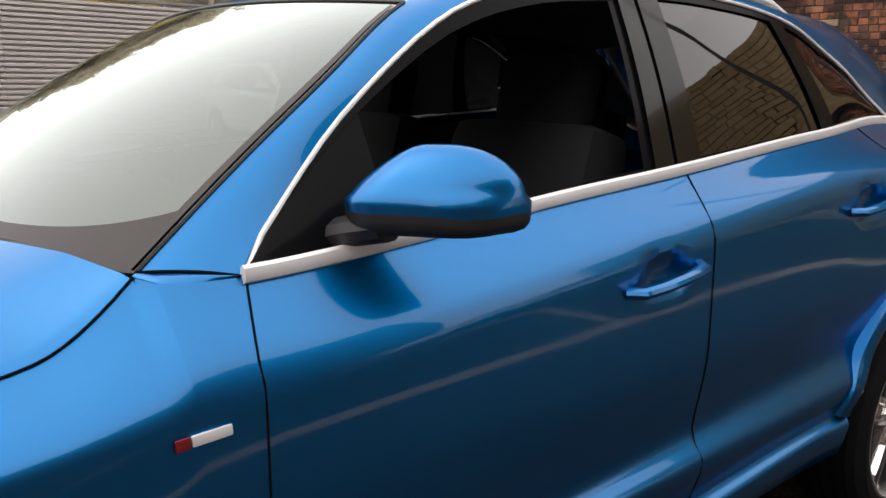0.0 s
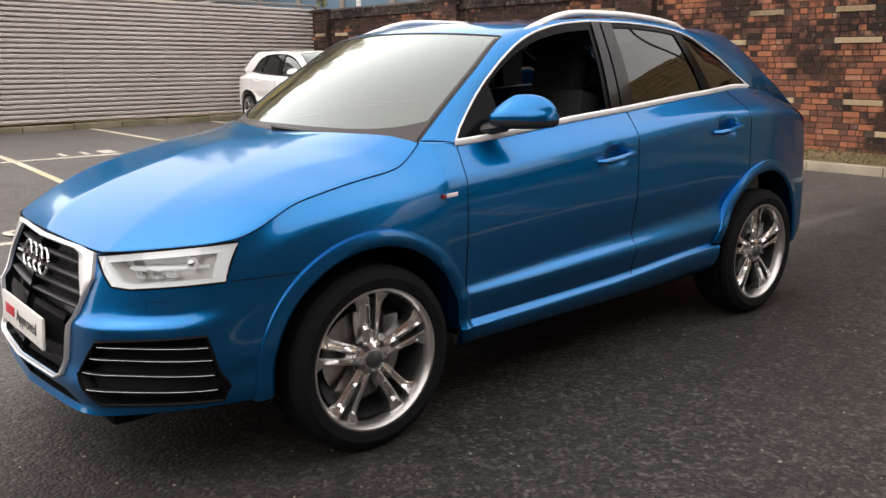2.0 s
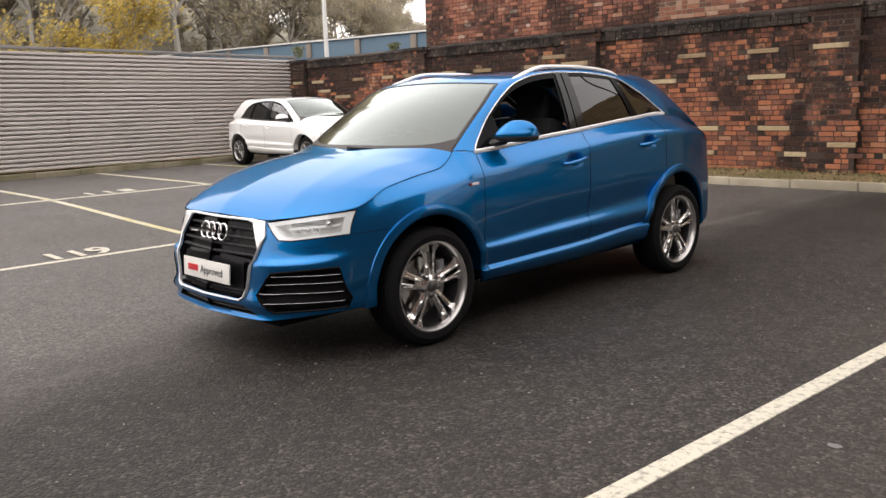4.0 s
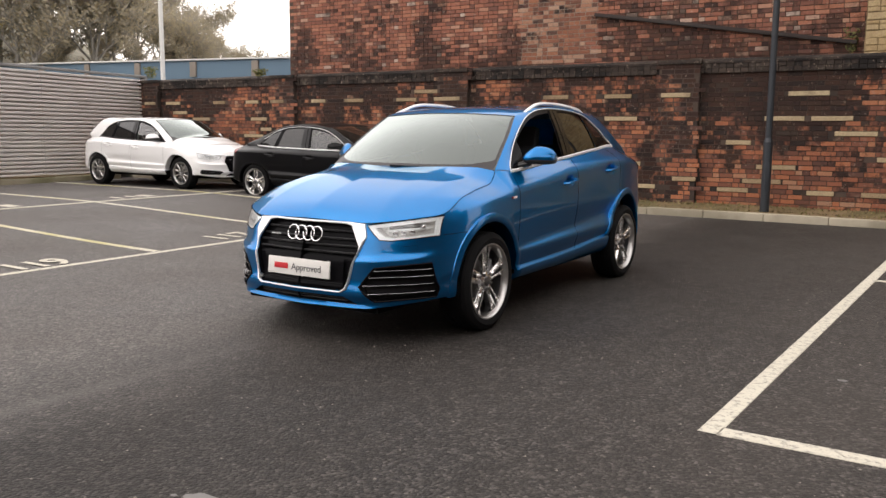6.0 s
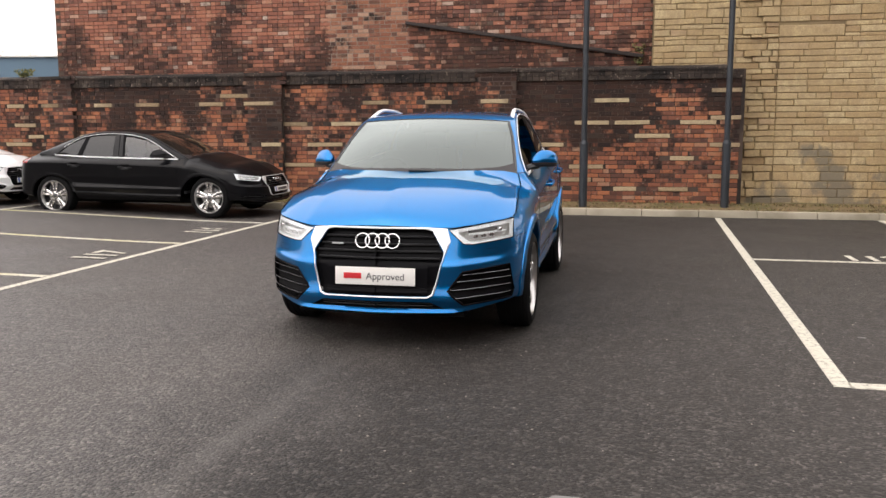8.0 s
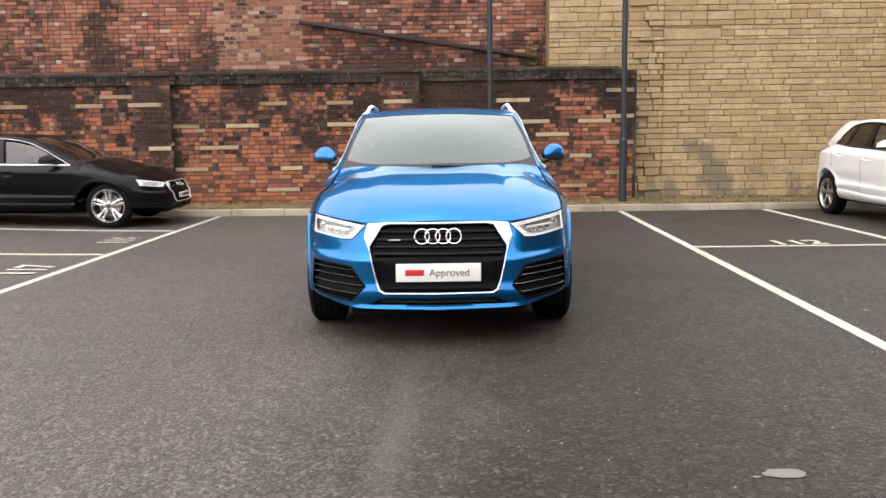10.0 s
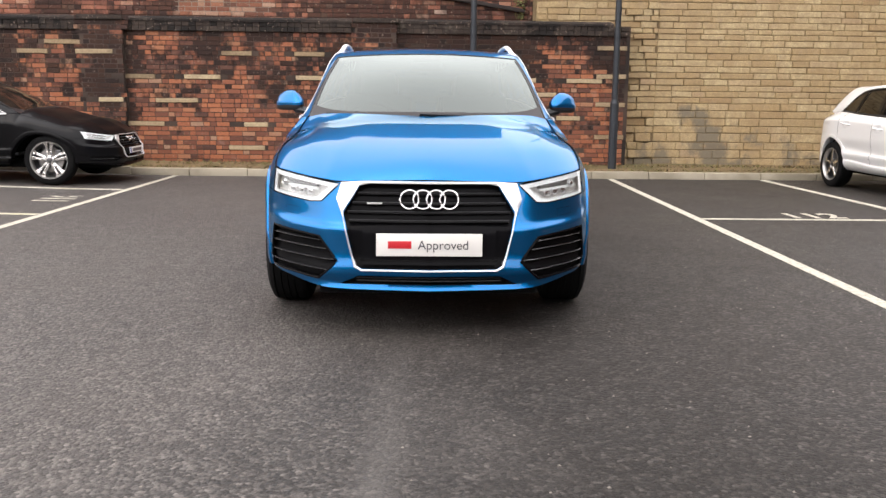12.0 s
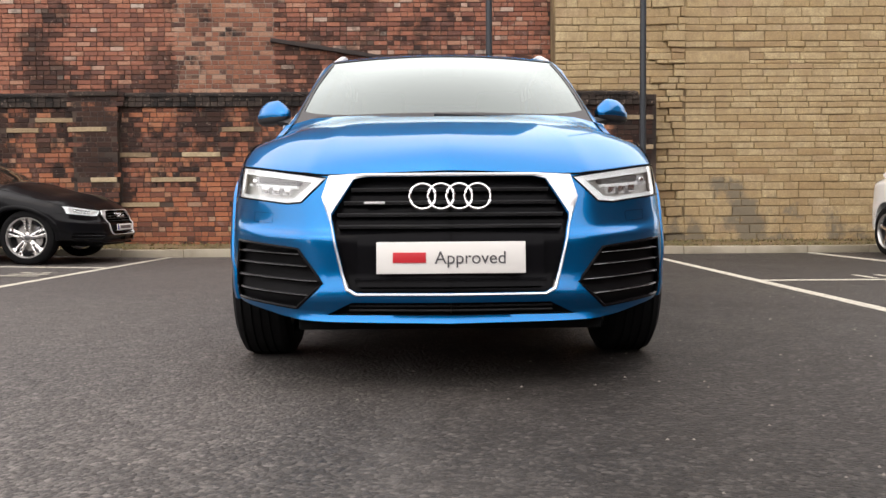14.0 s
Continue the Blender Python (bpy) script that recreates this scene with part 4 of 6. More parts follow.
        bmesh.ops.create_uvsphere(mir, u_segments=32, v_segments=20, radius=1)
        for v in mir.verts:
            x, y, z = v.co
            n = 2.3 if z > 0 else 6.0
            ring = (abs(y) ** n + abs(z) ** n) ** (1 / n)
            n = (4.0 if x < 0 else 2.6) if z > 0 else 5.0
            k = (abs(x) ** n + ring ** n) ** (-1 / n)
            x, y, z = x * k, y * k, z * k
            inner_end = max(0.0, (-x - 0.25) / 0.75) ** 1.3
            z2 = z * (0.078 if z > 0 else 0.052) * (1 - (0.22 * x * x if x > 0 and z > 0 else 0.0)) * (1 - 0.62 * inner_end * (z > 0) - 0.25 * inner_end * (z < 0))
            y2 = y * (0.088 * (1 - 0.42 * max(0, z)) if y < 0 else 0.040) * (1 - 0.10 * x - 0.30 * inner_end)
            v.co = (sx * (0.905 + x * 0.096), 0.780 + y2 + 0.062 * x, 1.158 + z2)
        under = mir.copy()
        bmesh.ops.delete(under, geom=[f for f in under.faces if f.calc_center_median().z > 1.141], context="FACES")
        bmesh.ops.delete(mir, geom=[f for f in mir.faces if f.calc_center_median().z <= 1.141], context="FACES")
        mirror = part("door_mirror", mir, colour, root, "body-coloured door mirror", angle=80)
        part("mirror_base", tube([(sx * x, 0.690 + 0.35 * (x - 0.8), z) for x, z in ((0.765, 1.095), (0.80, 1.105), (0.86, 1.118))], 0.036, 10, 0.7), TRIM, mirror, "black mirror foot")
        part("mirror_underside", under, TRIM, mirror, "black mirror underside", angle=80)
        part("mirror_glass", box((sx * 0.905, 0.806, 1.158), (0.150, 0.006, 0.095), (0, 0, sx * 33), 0.002), CHROME, mirror)
        # tail lamp
        rows = [[shell_point(u, L) + np.array((0.004, 0.004, 0)) for L in np.linspace(6.9, 7.7, 8)] for u in np.linspace(u_of(3.10), 14.9, 14)]
        from_grid("tail_lamp", flank(rows, sx), RED, root, "red tail lamp", flip=(sx < 0))
    # -- roof rails --
    if rails:
        for sx in (1, -1):
            ys = np.linspace(1.06, 2.32, 25)
            pts = []
            for y in ys:
                t = T(y)
                k = min(1, (y - 1.06) / 0.34, (2.32 - y) / 0.16)
                k = k * k * (3 - 2 * k)
                pts.append((sx * (t[0] - 0.035), y, t[1] + 0.006 + 0.030 * k))
            part("roof_rail", tube(pts, 0.017, 10, 0.9), SATIN, root, "satin aluminium roof rail")
    # -- floor and inside --
    part("underbody", box((0, 1.3, 0.26), (1.1, 4.1, 0.10), (0, 0, 0), 0.01), WELL, root)
    part("cabin_floor", box((0, 1.55, 0.42), (1.55, 2.3, 0.05), (0, 0, 0), 0.01), FABRIC, root)
    part("dashboard", box((0, 0.60, 0.93), (1.44, 0.60, 0.24), (3, 0, 0), 0.06), TRIM, root, "dark dashboard")
    rows = [[(sx * 0.76, y, z) for sx in (1,)] + [(0.78, y, z + 0.5)] for y, z in ((0.5, 0.5), (2.6, 0.55))]
    for sx in (1, -1):
        from_grid("door_lining", flank([[(0.83, y, 0.42), (0.80, y, 0.75), (0.76, y, 1.04 + 0.05 * y)] for y in np.linspace(0.5, 2.7, 8)], sx), TRIM, root)
        for y, w in ((1.25, 0.5), (2.15, 0.52)):
            seat = part("seat", box((sx * 0.36, y - 0.12, 0.60), (w, 0.52, 0.18), (4, 0, 0), 0.05), FABRIC, root, "dark seat")
            part("backrest", box((sx * 0.36, y + 0.20, 0.92), (w, 0.16, 0.62), (-16, 0, 0), 0.06), FABRIC, seat)
            part("headrest", box((sx * 0.36, y + 0.31, 1.29), (0.27, 0.11, 0.19), (-12, 0, 0), 0.045), FABRIC, seat)
    pts = [(-0.37 + 0.185 * math.cos(a), 0.80 + 0.08 * math.sin(a), 1.00 + 0.165 * math.sin(a)) for a in np.linspace(0, 2 * math.pi, 28, endpoint=False)]
    part("steering_wheel", tube(pts, 0.015, 8, 1, True), TRIM, root, "black steering wheel")
    part("cabin_mirror", box((0, 0.86, 1.40), (0.22, 0.03, 0.06), (10, 0, 0), 0.012), TRIM, root)
    from_grid("headlining", Rf[:, ::3] - np.array((0, 0, 0.03)), HEADLINING, root)
    return root


def densify2(poly, per=6):
    out = []
    for a, b in zip(poly, poly[1:] + poly[:1]):
        out += [tuple(p + (q - p) * k / per for p, q in zip(a, b)) for k in range(per)]
    return out


def lathe_at(p, r):
    bm = bmesh.new()
    bmesh.ops.create_uvsphere(bm, u_segments=16, v_segments=10, radius=r, matrix=Matrix.Translation(p))
    return bm


def gap_line(root, pts, r):
    part("panel_gap", tube(pts, r, 5, 1.0), GAP, root)


def set_wheels(root, positions, style, radius, rim, width):
    for x, y in positions:
        m = Matrix.Translation((x, y, radius)) @ (Matrix() if x > 0 else Matrix.Rotation(math.pi, 4, "Z"))
        tyre_and_wheel(root, m, style, radius, rim, width, 1)


def reshape(root, warp):
    """Bend every part of a car by a function of its point."""
    done = set()
    for ob in root.children_recursive:
        if ob.type == "MESH" and ob.data.name not in done:
            done.add(ob.data.name)
            back = ob.matrix_basis.inverted()
            for v in ob.data.vertices:
                v.co = back @ Vector(warp(*(ob.matrix_basis @ v.co)))


suv = build_car("blue_suv", "metallic blue compact suv with alloy wheels on wet asphalt", BLUE, TOP_SUV, INNER_SUV, open_window=True, tint=TINTED)
set_wheels(suv, ((0.790, 0.058), (-0.790, 0.058), (0.788, 2.612), (-0.788, 2.612)), "twin", 0.337, 0.255, 0.235)
# badge on the front wing
bx = flank_x(0.40, 0.885) + 0.002
part("wing_badge", box((bx, 0.412, 0.886), (0.005, 0.055, 0.015), (3, 0, 0), 0.002), SATIN, suv, "small silver wing badge")
part("wing_badge", box((bx + 0.001, 0.373, 0.884), (0.005, 0.020, 0.016), (3, 0, 0), 0.002), RED, suv, "small red wing badge")


# ---- ground ----
def rise(x, y):
    """The yard climbs a little towards the clad wall."""
    k = min(1.0, max(0.0, (-3.6 - x) / 6.0))
    return 0.14 * k * k * (3 - 2 * k)


ASPHALT = mat("wet_asphalt", 0.55, (0.05, 0.05, 0.052))
w = Nodes(ASPHALT)
pos = w.pos()
grit = w.noise(pos, 150.0, 2.0, 0.6)
cell = w.n("TexVoronoi", Scale=70.0)
w.l(pos, cell.inputs["Vector"])
chip = w.t.nodes.new("ShaderNodeSeparateColor")
w.l(cell.outputs["Color"], chip.inputs[0])
dome = w.math("SUBTRACT", 0.6, cell.outputs["Distance"])
clump = w.noise(pos, 9.0, 5.0, 0.75)
patch = w.noise(pos, 0.45, 5.0, 0.6)
fine = w.ramp(chip.outputs[0], (0.0, (0.014, 0.0134, 0.013)), (0.45, (0.024, 0.0228, 0.022)), (0.75, (0.044, 0.041, 0.039)), (0.93, (0.068, 0.0635, 0.060)), (1.0, (0.10, 0.094, 0.089)))
fleck = w.ramp(grit, (0.58, 0.0), (0.66, 1.0))
fine = w.mix(w.math("MULTIPLY", fleck, 0.2), fine, (0.17, 0.155, 0.145))
fine = w.mix(w.ramp(clump, (0.44, 0.0), (0.60, 0.45)), fine, (0.010, 0.0096, 0.0092))
fine = w.mix(w.ramp(patch, (0.40, 0.0), (0.68, 0.35)), fine, (0.046, 0.041, 0.037))
# two laid strips: the older one, west of the joint, is paler and more open; part of its paleness is painted sky sheen
sep = w.t.nodes.new("ShaderNodeSeparateXYZ")
w.l(pos, sep.inputs[0])
older_sheen = w.ramp(w.math("ADD", w.math("ADD", w.math("MULTIPLY", sep.outputs["X"], -0.42), 0.41), w.math("MULTIPLY", w.noise(pos, 0.9, 4.0), 0.5)), (0.48, 0.0), (1.0, 1.0))
# brighter light east of the car's shade, painted as a paler tone
lit_east = w.ramp(w.math("ADD", w.math("MULTIPLY", sep.outputs["X"], 0.25), w.math("MULTIPLY", w.noise(pos, 0.7, 4.0), 0.5)), (0.45, 0.0), (0.95, 1.0))
newer = w.mix(1.0, fine, w.mix(lit_east, (0.90, 0.875, 0.855), (1.36, 1.32, 1.285)), "MULTIPLY")
# paler chips coloured in for glints off the wet stones
glint = w.mix(w.ramp(chip.outputs[1], (0.80, 0.0), (0.97, 0.55)), fine, (0.09, 0.086, 0.082))
strips = w.mix(older_sheen, newer, w.mix(1.0, glint, (1.88, 1.81, 1.76), "MULTIPLY"))
seam = w.math("ABSOLUTE", w.math("ADD", w.math("ADD", sep.outputs["X"], 0.17), w.math("MULTIPLY", w.math("SUBTRACT", w.noise(pos, 2.2, 4.0), 0.5), 0.22)))
seam = w.math("MULTIPLY", w.ramp(seam, (0.02, 0.42), (0.11, 0.0)), w.ramp(w.noise(pos, 1.3, 3.0), (0.38, 0.2), (0.6, 1.0)))
w.l(w.mix(seam, strips, (0.12, 0.112, 0.105)), w.p.inputs["Base Color"])
w.l(w.ramp(patch, (0.3, 0.50), (0.7, 0.70)), w.p.inputs["Roughness"])
w.l(w.math("ADD", w.math("MULTIPLY", older_sheen, 0.28), 0.15), w.p.inputs["Specular IOR Level"])
coarse = w.math("MULTIPLY", w.math("MULTIPLY", w.noise(pos, 30.0, 3.0, 0.7), older_sheen), 1.6)
w.bump(w.math("ADD", coarse, w.math("ADD", w.math("MULTIPLY", grit, 0.25), dome)), 1.0, 0.005)
LINEPAINT = mat("line_paint", 0.7, (0.55, 0.53, 0.47))
w = Nodes(LINEPAINT)
pos = w.pos()
worn = w.noise(pos, 26.0, 5.0, 0.7)
w.l(w.mix(w.ramp(worn, (0.50, 0.0), (0.66, 0.8)), (0.53, 0.50, 0.415), (0.14, 0.13, 0.12)), w.p.inputs["Base Color"])
w.bump(w.noise(pos, 140.0, 3.0), 0.4, 0.004)
MOSSPAINT = mat("mossy_line_paint", 0.75, (0.5, 0.46, 0.30))
w = Nodes(MOSSPAINT)
pos = w.pos()
w.l(w.mix(w.ramp(w.noise(pos, 0.7, 3.0), (0.42, 0.0), (0.62, 0.85)), w.mix(w.ramp(w.noise(pos, 26.0, 5.0, 0.7), (0.50, 0.0), (0.66, 0.8)), (0.56, 0.53, 0.44), (0.15, 0.14, 0.13)), (0.40, 0.36, 0.14)), w.p.inputs["Base Color"])

xs = [-400, -120, -60, -30, *np.arange(-20, 20.1, 0.8), 30, 60, 120, 400]
ys = [-400, -120, -60, -30, *np.arange(-20, 20.1, 1.0), 30, 60, 120, 400]
tagged(from_grid("ground", [[(x, y, rise(x, y)) for y in ys] for x in xs], ASPHALT, angle=80), "dark damp asphalt of a car park", "ground", kind="structure")


def line(a, b, width=0.088, material=None, high=0.004, name="bay_line", label="worn white bay line painted on the asphalt"):
    a, b = Vector((*a, 0)), Vector((*b, 0))
    d = (b - a).normalized()
    s = Vector((-d.y, d.x, 0)) * width / 2
    n = max(2, int((b - a).length / 0.6))
    rows = []
    for k in range(n + 1):
        p = a + (b - a) * k / n
        rows.append([(q.x, q.y, rise(q.x, q.y) + h) for q, h in ((p - s, 0.0), (p - s * 0.96, high), (p + s * 0.96, high), (p + s, 0.0))])
    ob = from_grid(name, rows, material or LINEPAINT, flip=True, smooth=False)
    tagged(ob, label, "road marking", "bay lines", "structure")
    return ob


line((-3.88, -14), (-3.88, 8.5))
for y in (-11.4, -8.9, -6.35, -3.8, -1.32, 1.2, 3.75, 6.27):
    line((-3.94, y), (-14.0, y), 0.09, MOSSPAINT)
line((-8.62, -14), (-8.62, 8.5), 0.09, None, 0.009)
line((2.700, -1.13), (3.02, 8.45), 0.095)
line((2.74, -1.078), (13.0, -1.15), 0.105)
line((2.91, 3.74), (13.0, 3.62), 0.08)
for x in (5.47, 8.1, 10.8):
    line((x, 8.45), (x - 0.15, -0.98), 0.09, None, 0.009)


def number(text, x, y, size, rot):
    fall = math.atan((rise(x - 0.3, y) - rise(x + 0.3, y)) / 0.6)
    ob = words(None, text, size, Matrix.Translation((x, y, rise(x, y) + 0.010)) @ Matrix.Rotation(fall, 4, "Y") @ pose(0, 0, 0, 0, 0, rot), LINEPAINT, "bay_number", 0.001, 0.013)
    ob.scale = (0.80, 1, 1)
    tagged(ob, "worn white bay number painted on the asphalt", "road marking", "bay numbers", "structure")


def number_bars(x, y):
    """A bay number too worn to read: three plain bars."""
    for k, wide in enumerate((0.07, 0.07, 0.2)):
        yy = y - 0.3 + 0.3 * k
        line((x + 0.19, yy), (x - 0.19, yy), wide, None, 0.005, "number_bar", "worn unreadable bay number painted on the asphalt")


number("119", -4.13, -0.10, 0.56, 90)
number("117", -4.24, 2.56, 0.56, 90)
number("116", -4.26, 5.08, 0.56, 90)
number("112", 4.18, 3.96, 0.54, 0)
number_bars(-9.0, 2.2)
number_bars(-9.0, 4.75)


# ---- masonry materials ----
def brick_mat(name, tones, singly, soot_mid, soot_slope, soot_scale, seed, dark=(0.016, 0.014, 0.0135), strength=0.93, fleck=0.5, drift=0.0, spread=1.7, singles=0.24, mottle=0.0):
    """Fired brick or stone: each piece its own tone, with soot in patches that take whole pieces."""
    m = mat(name, 0.9, spec=0.25)
    w = Nodes(m)
    if singly:
        rnd = w.t.nodes.new("ShaderNodeObjectInfo").outputs["Random"]
    else:
        rnd = w.t.nodes.new("ShaderNodeNewGeometry").outputs["Random Per Island"]
    pos = w.pos()
    base = w.ramp(rnd, *tones)
    grain = w.noise(pos, 42.0, 5.0, 0.65)
    base = w.mix(w.ramp(grain, (0.3, 0.0), (0.75, 0.55)), base, (0.10, 0.065, 0.045))
    bloom = w.noise(pos, 7.0, 4.0, 0.6)
    base = w.mix(w.ramp(bloom, (0.58, 0.0), (0.8, 0.30)), base, (0.42, 0.36, 0.30))
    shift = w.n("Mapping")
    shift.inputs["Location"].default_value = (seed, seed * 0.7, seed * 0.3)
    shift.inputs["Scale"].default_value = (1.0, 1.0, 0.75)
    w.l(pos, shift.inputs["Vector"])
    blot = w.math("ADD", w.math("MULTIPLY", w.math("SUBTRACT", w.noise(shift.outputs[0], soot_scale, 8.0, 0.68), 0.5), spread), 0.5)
    if mottle:
        base = w.mix(w.ramp(w.noise(shift.outputs[0], 3.4, 6.0, 0.7), (0.40, 0.0), (0.66, mottle)), base, (0.30, 0.21, 0.115))
        base = w.mix(w.ramp(w.noise(shift.outputs[0], 15.0, 5.0, 0.7), (0.46, 0.0), (0.70, mottle)), base, (0.27, 0.20, 0.12))
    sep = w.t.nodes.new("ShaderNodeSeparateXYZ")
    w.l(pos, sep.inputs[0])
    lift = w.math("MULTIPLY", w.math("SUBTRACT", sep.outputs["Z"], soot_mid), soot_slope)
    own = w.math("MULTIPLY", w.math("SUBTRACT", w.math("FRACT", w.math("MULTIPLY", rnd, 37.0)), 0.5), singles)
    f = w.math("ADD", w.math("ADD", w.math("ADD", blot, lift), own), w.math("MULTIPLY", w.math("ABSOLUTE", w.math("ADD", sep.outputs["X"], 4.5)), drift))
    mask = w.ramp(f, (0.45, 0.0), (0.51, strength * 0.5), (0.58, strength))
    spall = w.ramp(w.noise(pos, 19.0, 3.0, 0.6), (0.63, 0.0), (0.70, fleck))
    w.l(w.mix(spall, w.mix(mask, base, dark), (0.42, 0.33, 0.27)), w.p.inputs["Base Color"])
    w.bump(w.math("ADD", grain, w.math("MULTIPLY", bloom, 0.8)), 0.7, 0.008)
    return m


RED_TONES = ((0.0, (0.09, 0.045, 0.038)), (0.22, (0.20, 0.078, 0.052)), (0.5, (0.31, 0.112, 0.064)), (0.78, (0.45, 0.165, 0.08)), (0.94, (0.42, 0.19, 0.105)), (1.0, (0.40, 0.27, 0.19)))
UP_TONES = ((0.0, (0.14, 0.066, 0.055)), (0.25, (0.25, 0.10, 0.07)), (0.55, (0.33, 0.13, 0.085)), (0.85, (0.41, 0.17, 0.105)), (0.95, (0.46, 0.26, 0.18)), (1.0, (0.55, 0.44, 0.37)))
PATCH_TONES = ((0.0, (0.09, 0.05, 0.04)), (0.25, (0.22, 0.085, 0.055)), (0.7, (0.34, 0.14, 0.08)), (1.0, (0.48, 0.31, 0.22)))
STONE_TONES = ((0.0, (0.42, 0.29, 0.15)), (0.08, (0.49, 0.36, 0.185)), (0.5, (0.56, 0.43, 0.235)), (0.9, (0.62, 0.50, 0.29)), (1.0, (0.50, 0.36, 0.21)))
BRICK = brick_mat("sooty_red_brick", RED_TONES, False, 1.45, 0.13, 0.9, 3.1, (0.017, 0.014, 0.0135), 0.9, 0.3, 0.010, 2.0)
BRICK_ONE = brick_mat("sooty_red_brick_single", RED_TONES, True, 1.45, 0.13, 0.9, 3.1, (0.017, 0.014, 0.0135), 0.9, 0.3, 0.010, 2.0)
UPBRICK = brick_mat("weathered_brick", UP_TONES, False, 2.9, -0.08, 0.6, 8.7, strength=0.78)
UPBRICK_ONE = brick_mat("weathered_brick_single", UP_TONES, True, 2.9, -0.08, 0.6, 8.7, strength=0.78)
PATCHBRICK = brick_mat("repair_brick", PATCH_TONES, False, 9.0, 0.02, 0.9, 1.7)
STONE = brick_mat("buff_stone", STONE_TONES, False, 0.10, -0.16, 1.1, 5.2, (0.17, 0.15, 0.115), 0.85, 0.15, singles=0.08, mottle=0.6)
STONE_ONE = brick_mat("buff_stone_single", STONE_TONES, True, 0.10, -0.16, 1.1, 5.2, (0.17, 0.15, 0.115), 0.85, 0.15, singles=0.08, mottle=0.6)
PALESTONE = brick_mat("pale_through_stone", ((0.0, (0.34, 0.25, 0.15)), (1.0, (0.58, 0.47, 0.30))), True, 2.6, 0.12, 1.1, 6.4, (0.12, 0.09, 0.06), 0.5, 0.2)
COPE = brick_mat("black_coping", ((0.0, (0.02, 0.019, 0.019)), (0.8, (0.036, 0.032, 0.030)), (1.0, (0.07, 0.055, 0.048))), False, 3.0, 0.1, 1.3, 2.2)


def mortar(name, color, blot):
    m = mat(name, 0.95, color, spec=0.2)
    w = Nodes(m)
    pos = w.pos()
    w.l(w.mix(w.ramp(w.noise(pos, 1.1, 4.0), (0.42, 0.0), (0.6, 0.9)), color, blot), w.p.inputs["Base Color"])
    w.bump(w.noise(pos, 70.0, 4.0), 0.6, 0.006)
    return m


DARKMORTAR = mortar("dark_mortar", (0.085, 0.062, 0.05), (0.03, 0.026, 0.024))
BUFFMORTAR = mortar("buff_mortar", (0.31, 0.235, 0.13), (0.17, 0.125, 0.075))
PALEMORTAR = mortar("pale_mortar", (0.27, 0.23, 0.19), (0.19, 0.155, 0.13))
CONCRETE = mortar("kerb_concrete", (0.43, 0.385, 0.30), (0.27, 0.24, 0.18))
MOSSKERB = mortar("mossy_kerb", (0.26, 0.23, 0.165), (0.15, 0.14, 0.08))
VERGE = mortar("mossy_verge", (0.19, 0.135, 0.075), (0.11, 0.095, 0.045))
STEELPOST = mat("painted_post", 0.5, (0.022, 0.027, 0.034))
CLAD = mat("pale_steel_cladding", 0.42, (0.64, 0.62, 0.59), 0.1)
w = Nodes(CLAD)
pos = w.pos()
w.l(w.mix(w.ramp(w.noise(pos, 0.8, 5.0, 0.65), (0.4, 0.0), (0.75, 0.5)), (0.66, 0.63, 0.605), (0.53, 0.50, 0.475)), w.p.inputs["Base Color"])
CLADCAP = mat("grey_capping", 0.5, (0.24, 0.235, 0.235))
TIMBER = mat("old_dark_timber", 0.8, (0.028, 0.020, 0.018))
PLAINWALL = mortar("plain_render", (0.12, 0.075, 0.06), (0.07, 0.05, 0.045))


# ---- other cars ----
BELT_Y = np.linspace(-0.86, 3.46, 120)
BELT_Z = np.array([float(shell_point(float(u_of(y)), 8.0)[2]) for y in BELT_Y])


class Shape:
    """How a parked car differs from the shell: wheelbase, overhangs and its own belt line (y, z)."""

    def __init__(self, wheelbase, front, rear, belt_line, wide=1.0):
        self.wheelbase, self.front, self.rear, self.wide = wheelbase, front, rear, wide
        self.line = window_top([(y, z, z) for y, z in belt_line])

    def along(self, y):
        if y < 0:
            return y * self.front / 0.875
        if y < 2.603:
            return y * self.wheelbase / 2.603
        return self.wheelbase + (y - 2.603) * self.rear / 0.912

    def back(self, y):
        if y < 0:
            return y * 0.875 / self.front
        if y < self.wheelbase:
            return y * 2.603 / self.wheelbase
        return 2.603 + (y - self.wheelbase) * 0.912 / self.rear

    def levels(self, y):
        return float(np.interp(y, BELT_Y, BELT_Z)), float(self.line(y)[0])

    def warp(self, x, y, z):
        old, own = self.levels(y)
        if z < 0.35:
            z2 = z
        elif z < old:
            z2 = 0.35 + (z - 0.35) * (own - 0.35) / (old - 0.35)
        else:
            z2 = own + (z - old)
        return x * self.wide, self.along(y), z2

    def unwarp(self, x, y, z):
        y0 = self.back(y)
        old, own = self.levels(y0)
        return x, y0, old + (z - own)


def parked(name, label, colour, top, inner, shape, m, radius, rim, wheels, bright=True, rails=False):
    top0 = []
    for y, x, z in top:
        p = shape.unwarp(x, y, z)
        top0.append((p[1], p[0], p[2]))
    inner0 = [shape.unwarp(*p) for p in inner]
    ob = build_car(name, label, colour, top0, inner0, tint=TINTED, rails=rails, bar=True, bright=bright, lip=0.45, fog_poly=FOG_SMALL, group="parked cars")
    reshape(ob, shape.warp)
    set_wheels(ob, ((0.775, 0.0), (-0.775, 0.0), (0.775, shape.wheelbase), (-0.775, shape.wheelbase)), wheels, radius, rim, 0.225)
    ob.matrix_basis = m
    return ob


